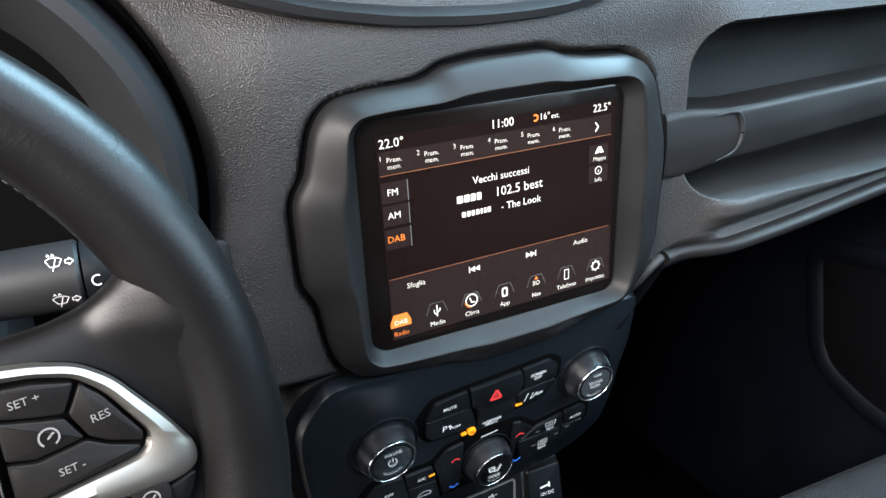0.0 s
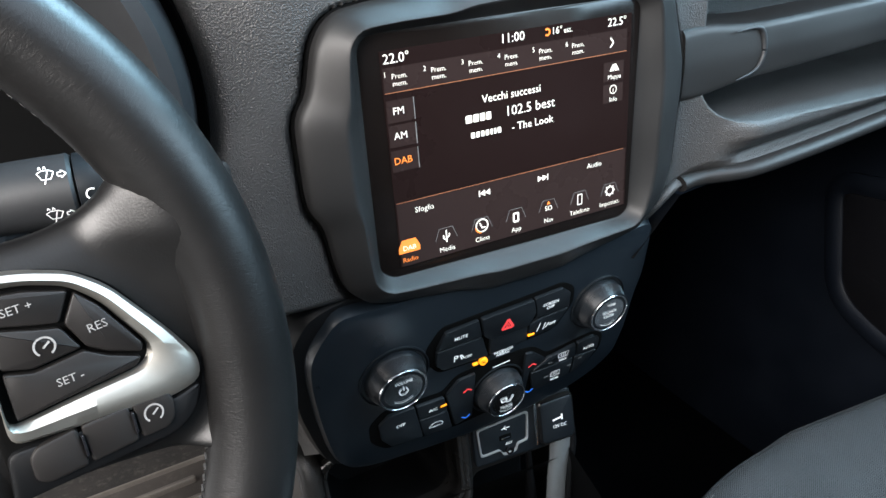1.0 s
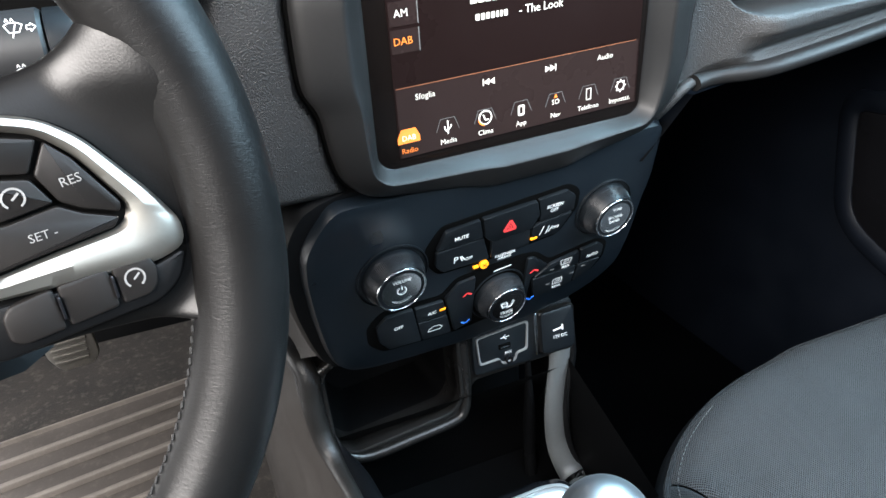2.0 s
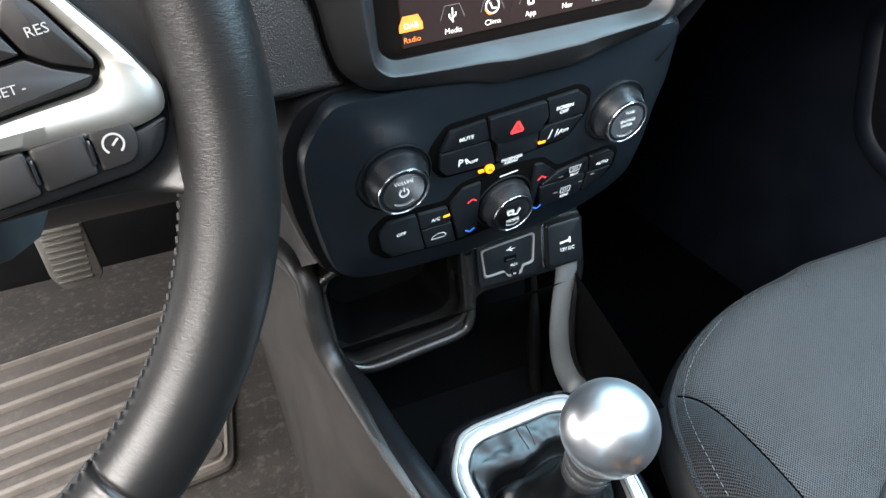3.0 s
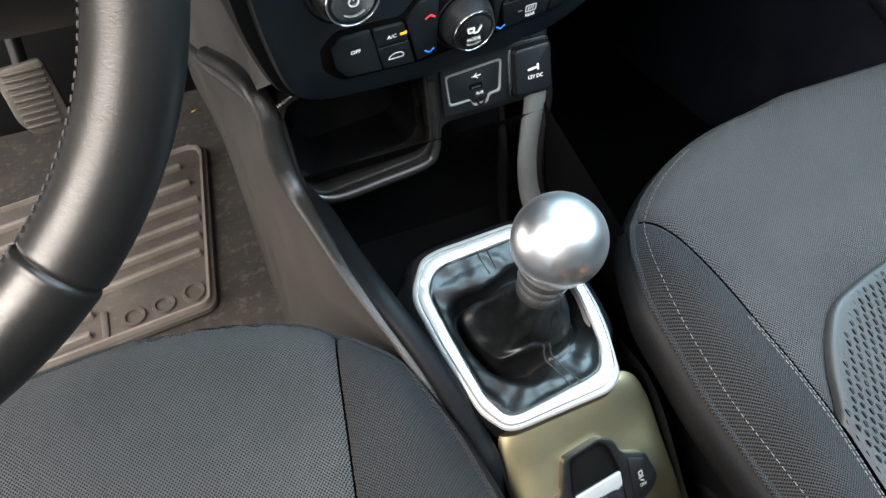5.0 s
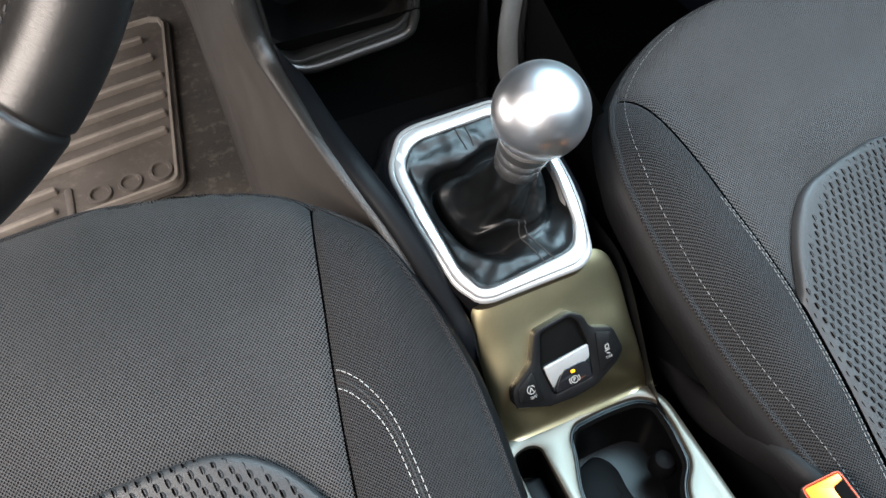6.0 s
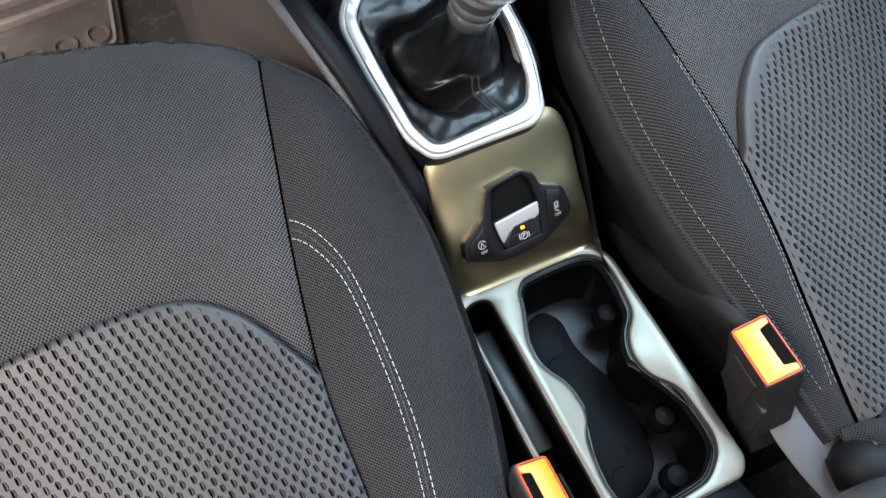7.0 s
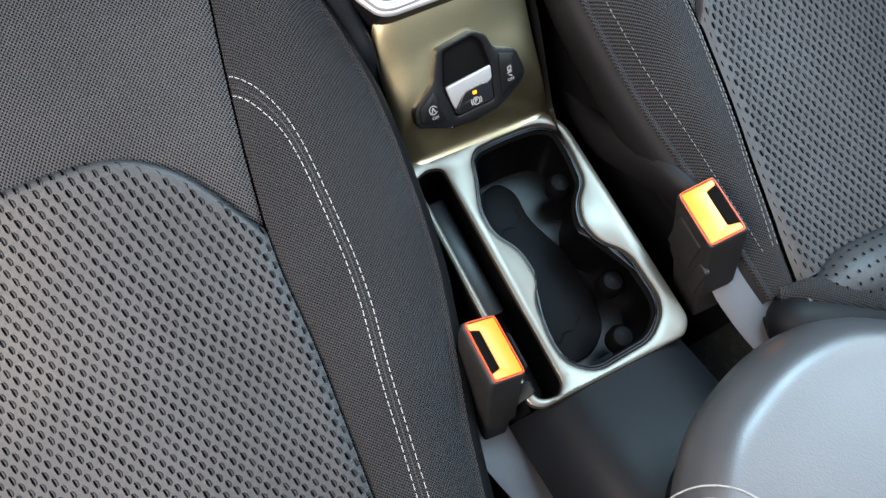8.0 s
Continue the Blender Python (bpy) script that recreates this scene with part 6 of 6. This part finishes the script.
part("recliner_cover", tube(smooth_line([(0.128, -0.010, 0.205), (0.145, -0.016, 0.218), (0.20, -0.045, 0.225), (0.30, -0.09, 0.23)], 8), [0.012 + 0.014 * ease(0, 8, i) for i in range(25)], 16), VINYL, p_seat, "smooth grey recliner cover")
part("backrest", sheet(lambda u, v: Vector((0.13 + 0.47 * u, -0.12 - 0.10 * v + 0.03 * (2 * u - 1) ** 2, 0.20 + 0.62 * v)), 24, 24), FABRIC, p_seat)
part("backrest", sheet(lambda u, v: Vector((-0.60 + 0.50 * u, -0.30 - 0.12 * v + 0.03 * (2 * u - 1) ** 2, 0.18 + 0.64 * v)), 24, 24), FABRIC, d_seat)

# ---- belt buckles and webbing ----


def buckle(m, w, d, name, label, hand):
    b = thing(name, label, "belt buckle", "belt buckles")
    body = rounded(mm(rect(0, 0, w, d)), 0.004, 5)
    bm = bmesh.new()
    loft(bm, [[m @ Vector((u * k + 0.36 * min(0, z + 0.006) * hand, v * k2 + 0.30 * min(0, z + 0.006), z)) for u, v in body] for z, k, k2 in ((-0.090, 0.72, 0.70), (-0.066, 0.82, 0.80), (-0.056, 0.98, 0.96), (-0.012, 1.0, 1.0), (-0.003, 1.0, 1.0), (-0.0006, 0.97, 0.98), (0.0, 0.93, 0.955))], cap0=True, cap1=True)
    part("casing", bm, CASING, b, "worn black casing")
    o = rays(rounded(mm(rect(0, 0, w - 3, d - 3)), 0.003), 60, (0, 0))
    i = rays(rounded(mm(rect(0, 0, w - 5, d - 5)), 0.002), 60, (0, 0))
    part("button_frame", band(m, o, i, [(0, -0.001), (0.1, 0.0014), (0.8, 0.0014), (1, -0.001)]), ORANGE, b, "orange release frame")
    part("slot", plate(m, rounded(mm(rect(hand * w * 0.27, 0, w * 0.26, d - 17)), 0.001), 0.0007, 0.002, 0.0003), GAP, b)
    press = [(-w / 2 + 3, -d / 2 + 3), (w / 2 - 3, -d / 2 + 3), (w / 2 - 3, -d / 2 + 8), (w * 0.13, -d / 2 + 10), (w * 0.13, d / 2 - 10), (w / 2 - 3, d / 2 - 8), (w / 2 - 3, d / 2 - 3), (-w / 2 + 3, d / 2 - 3)]
    part("release_button", plate(m, rounded(mm([(hand * a, c) for a, c in press]), 0.0015), 0.0012, 0.003, 0.0006), YELLOW, b, "orange release button")
    for z0, v0, v1 in ((-0.030, -0.2, 0.40), (-0.042, -0.46, -0.24)):
        side_m = m @ Matrix.Translation((-hand * (w / 2000 - 0.0002) + 0.36 * hand * (z0 + 0.006), 0.30 * (z0 + 0.006), z0)) @ Matrix.Rotation(radians(-90 * hand), 4, "Y") @ Matrix.Rotation(radians(20), 4, "Y")
        part("side_plate", plate(side_m, rounded(mm([(-20 * hand, v0 * d), (18 * hand, v0 * d), (18 * hand, v1 * d), (-20 * hand, v1 * d)]), 0.003), 0.0016, 0.004, 0.0012), CASING, b, "dusty raised side plate")
    return b


buckle(axes((0.1045, 0.083, 0.2665), (1, -0.06, 0.45), (0.05, 1, -0.15)), 31, 50, "belt_buckle", "black seat belt buckle with an orange button, passenger side", 1)
buckle(axes((-0.0825, 0.067, 0.2405), (1, -0.06, -0.45), (-0.05, 1, -0.06)), 31, 50, "belt_buckle", "black seat belt buckle with an orange button, driver side", -1)
web = thing("belt_stalk", "pale grey webbing stalk beside the driver seat", "seat belt")
wl = smooth_line([(-0.088, 0.060, 0.165), (-0.098, 0.030, 0.158), (-0.090, -0.01, 0.150), (-0.074, -0.05, 0.138), (-0.05, -0.12, 0.12)], 8)
part("webbing", tube(wl, 0.020, 12, flat=0.12, up=(0.4, 0, 1)), BELT, web)
web2 = thing("belt_stalk", "dark grey webbing stalk beside the passenger seat", "seat belt")
wl = smooth_line([(0.116, 0.072, 0.235), (0.121, 0.048, 0.216), (0.125, 0.020, 0.207), (0.132, -0.015, 0.202), (0.15, -0.08, 0.20)], 8)
part("webbing", tube(wl, [0.013 + 0.006 * ease(0, 14, i) for i in range(len(wl))], 14, flat=0.14, up=(-0.25, 0, 1)), BELT, web2)
# ---- armrest ----
arm = thing("armrest", "pale grey padded armrest lid with pale stitching", "armrest")
AR = axes((0.045, -0.180, 0.290), (1, 0, 0), (0, 1, 0))
ao = rounded(mm([(-114, 40), (-113, 98), (-108, 114), (-98, 126), (-83, 140), (-70, 149), (-49, 157.5), (-24, 165), (0, 168), (28, 166.5), (54, 157), (78, 141), (98, 100), (104, 40), (104, -170), (-104, -170)]), 0.03, 8)
LID = [(0.016, 0.024), (0.005, 0.028), (0.0005, 0.036), (0.002, 0.046), (0.006, 0.057), (0.011, 0.066), (0.017, 0.0705), (0.023, 0.0715), (0.030, 0.0708), (0.040, 0.0712)]
bm = bmesh.new()
inner_rim = offset(ao, 0.040)
loft(bm, [[AR @ Vector((u, v, w)) for u, v in offset(ao, d)] for d, w in LID] + [[AR @ Vector((u * k, v * k, 0.0712 + 0.003 * (1 - k))) for u, v in inner_rim] for k in (0.8, 0.6, 0.4, 0.2)], cap0=True, cap1=True)
part("lid", bm, PAD, arm)
part("hinge_box", plate(AR, offset(ao, 0.034), 0.026, 0.125, 0.004), REAR, arm)


def on_lid(u, v):
    """A point on the armrest's padded top."""
    d = 9.0
    for (x0, y0), (x1, y1) in zip(ao, ao[1:] + ao[:1]):
        ex, ey = x1 - x0, y1 - y0
        k = min(1, max(0, ((u - x0) * ex + (v - y0) * ey) / max(ex * ex + ey * ey, 1e-12)))
        d = min(d, math.hypot(u - x0 - k * ex, v - y0 - k * ey))
    return AR @ Vector((u, v, float(np.interp(d, [p[0] for p in LID[2:]], [p[1] for p in LID[2:]])) + 0.0006))


for bend in ([(-110.5, 80), (-109.5, 108), (-106.5, 116), (-101, 120.5), (-95, 121), (-89.5, 118.5), (-84, 114), (-79, 108.5), (-72, 98), (-62, 75)], [(-106.5, 80), (-105, 108), (-102.5, 113.5), (-99, 115.5), (-94.5, 114), (-90.5, 110), (-87, 105), (-77, 80)]):
    loop = smooth_line([(u / 1000, v / 1000, 0) for u, v in bend], 14)
    bm = bmesh.new()
    for p0, p1 in zip(loop, loop[1:]):
        n = max(1, int((p1 - p0).length / 0.0034))
        for k in range(n):
            a, b = p0.lerp(p1, k / n), p0.lerp(p1, (k + 0.52) / n)
            tube([on_lid(a.x, a.y), on_lid(b.x, b.y)], 0.00055, 5, bm)
    part("stitching", bm, THREAD, arm, "pale stitching", kind="stuff")

# ---- driver's footwell ----
mat = thing("floor_mat", "brown-grey ribbed rubber floor mat on the carpet", "floor mat")
MT = axes((-0.43, 1.0, 0.004), (1, 0.0, 0), (0, 1, 0))
mo = rounded(mm([(-215, 218), (-215, -200), (172, -165), (222, 248), (205, 274)]), 0.02, 6)
part("sheet", plate(MT, mo, 0.006, 0.008, 0.002), RUBBER, mat)
part("border", band(MT, rays(offset(mo, 0.006), 120, (0, 0)), rays(offset(mo, 0.013), 120, (0, 0)), [(0, 0.0055), (0.2, 0.0135), (0.8, 0.0135), (1, 0.0055)]), RIBLIT, mat)
RB = MT @ Matrix.Rotation(radians(8.6), 4, "Z")
for v, end in ((178, 200), (122, 200), (68, 199), (18, 186), (-26, 173), (-66, 161), (-106, -12), (-146, -22)):
    part("rib", plate(RB, rounded(mm(rect((end - 176) / 2, v, end + 176, 12)), 0.0055), 0.0165, 0.0115, 0.004), RIBLIT, mat)
# raised badge, drawn as plain rounded shapes
for u, v, wide, high, ring in ((18, -136, 11, 58, 0), (58, -137, 36, 38, 1), (101, -131, 36, 38, 1), (145, -124, 36, 42, 1)):
    if ring:
        o, i = circle(u / 1000, v / 1000, wide / 2000, 40, high / wide), circle(u / 1000, v / 1000, wide / 2000 - 0.007, 40, (high - 14) / (wide - 14))
        part("badge_shape", band(MT, o, i, [(0, 0.005), (0.2, 0.0105), (0.8, 0.0105), (1, 0.005)]), RUBBER, mat, "raised oval badge shape")
    else:
        part("badge_shape", plate(MT, rounded(mm(rect(u, v, wide, high)), 0.005), 0.0105, 0.006, 0.003), RUBBER, mat, "raised bar badge shape")
# Unseen sheet, added so the passenger footwell reads as deep shade.
dark_sheet = thing("floor_mat", "added black sheet that darkens the passenger footwell", "floor mat", "floor mats")
part("sheet", plate(WORLD, rounded([(0.12, 0.10), (0.658, 0.10), (0.658, 1.498), (0.12, 1.498)], 0.03), 0.006, 0.008, 0.002), WELL, dark_sheet)
pedal = thing("brake_pedal", "worn ribbed brake pedal hanging over the floor", "pedal")
PD = axes((-0.41, 1.10, 0.255), (1, 0.05, 0.0), (0.03, 0.28, 0.96))
po = rounded(mm([(-36, 46), (32, 50), (40, -40), (30, -52), (-14, -54), (-30, -30)]), 0.010, 5)
part("pad", plate(PD, po, 0.0, 0.014, 0.004), STEEL, pedal)
for k in range(9):
    part("ridge", plate(PD, rounded(mm(rect(2, 38 - 9.6 * k, 56 - 1.2 * k, 5)), 0.002), 0.004, 0.005, 0.0015), STEEL, pedal)
part("arm", tube(smooth_line([(-0.41, 1.115, 0.27), (-0.405, 1.16, 0.36), (-0.40, 1.17, 0.52), (-0.40, 1.19, 0.68), (-0.40, 1.30, 0.76), (-0.40, 1.505, 0.77)], 6), 0.011, 10), BLACKPLASTIC, pedal)

# dry leaf scraps on the mat and the carpet
YELLOWLEAF = material("dry yellow leaf", (0.62, 0.42, 0.06), 0.7, vary=0.2)
for u, v, z, turn in ((-0.210, 1.41, 0.0005, 20), (-0.271, 1.093, 0.0075, 70)):
    m = Matrix.Translation((u, v, z)) @ Matrix.Rotation(radians(turn), 4, "Z")
    tagged(finish("leaf_scrap", plate(m, [(-0.006, 0), (-0.002, 0.0025), (0.004, 0.0018), (0.007, 0), (0.002, -0.0022), (-0.003, -0.0020)], 0.0008, 0.0012, 0.0003), YELLOWLEAF, label="tiny dry yellow leaf scrap on the driver's floor"), category="leaf", group="leaf scraps")
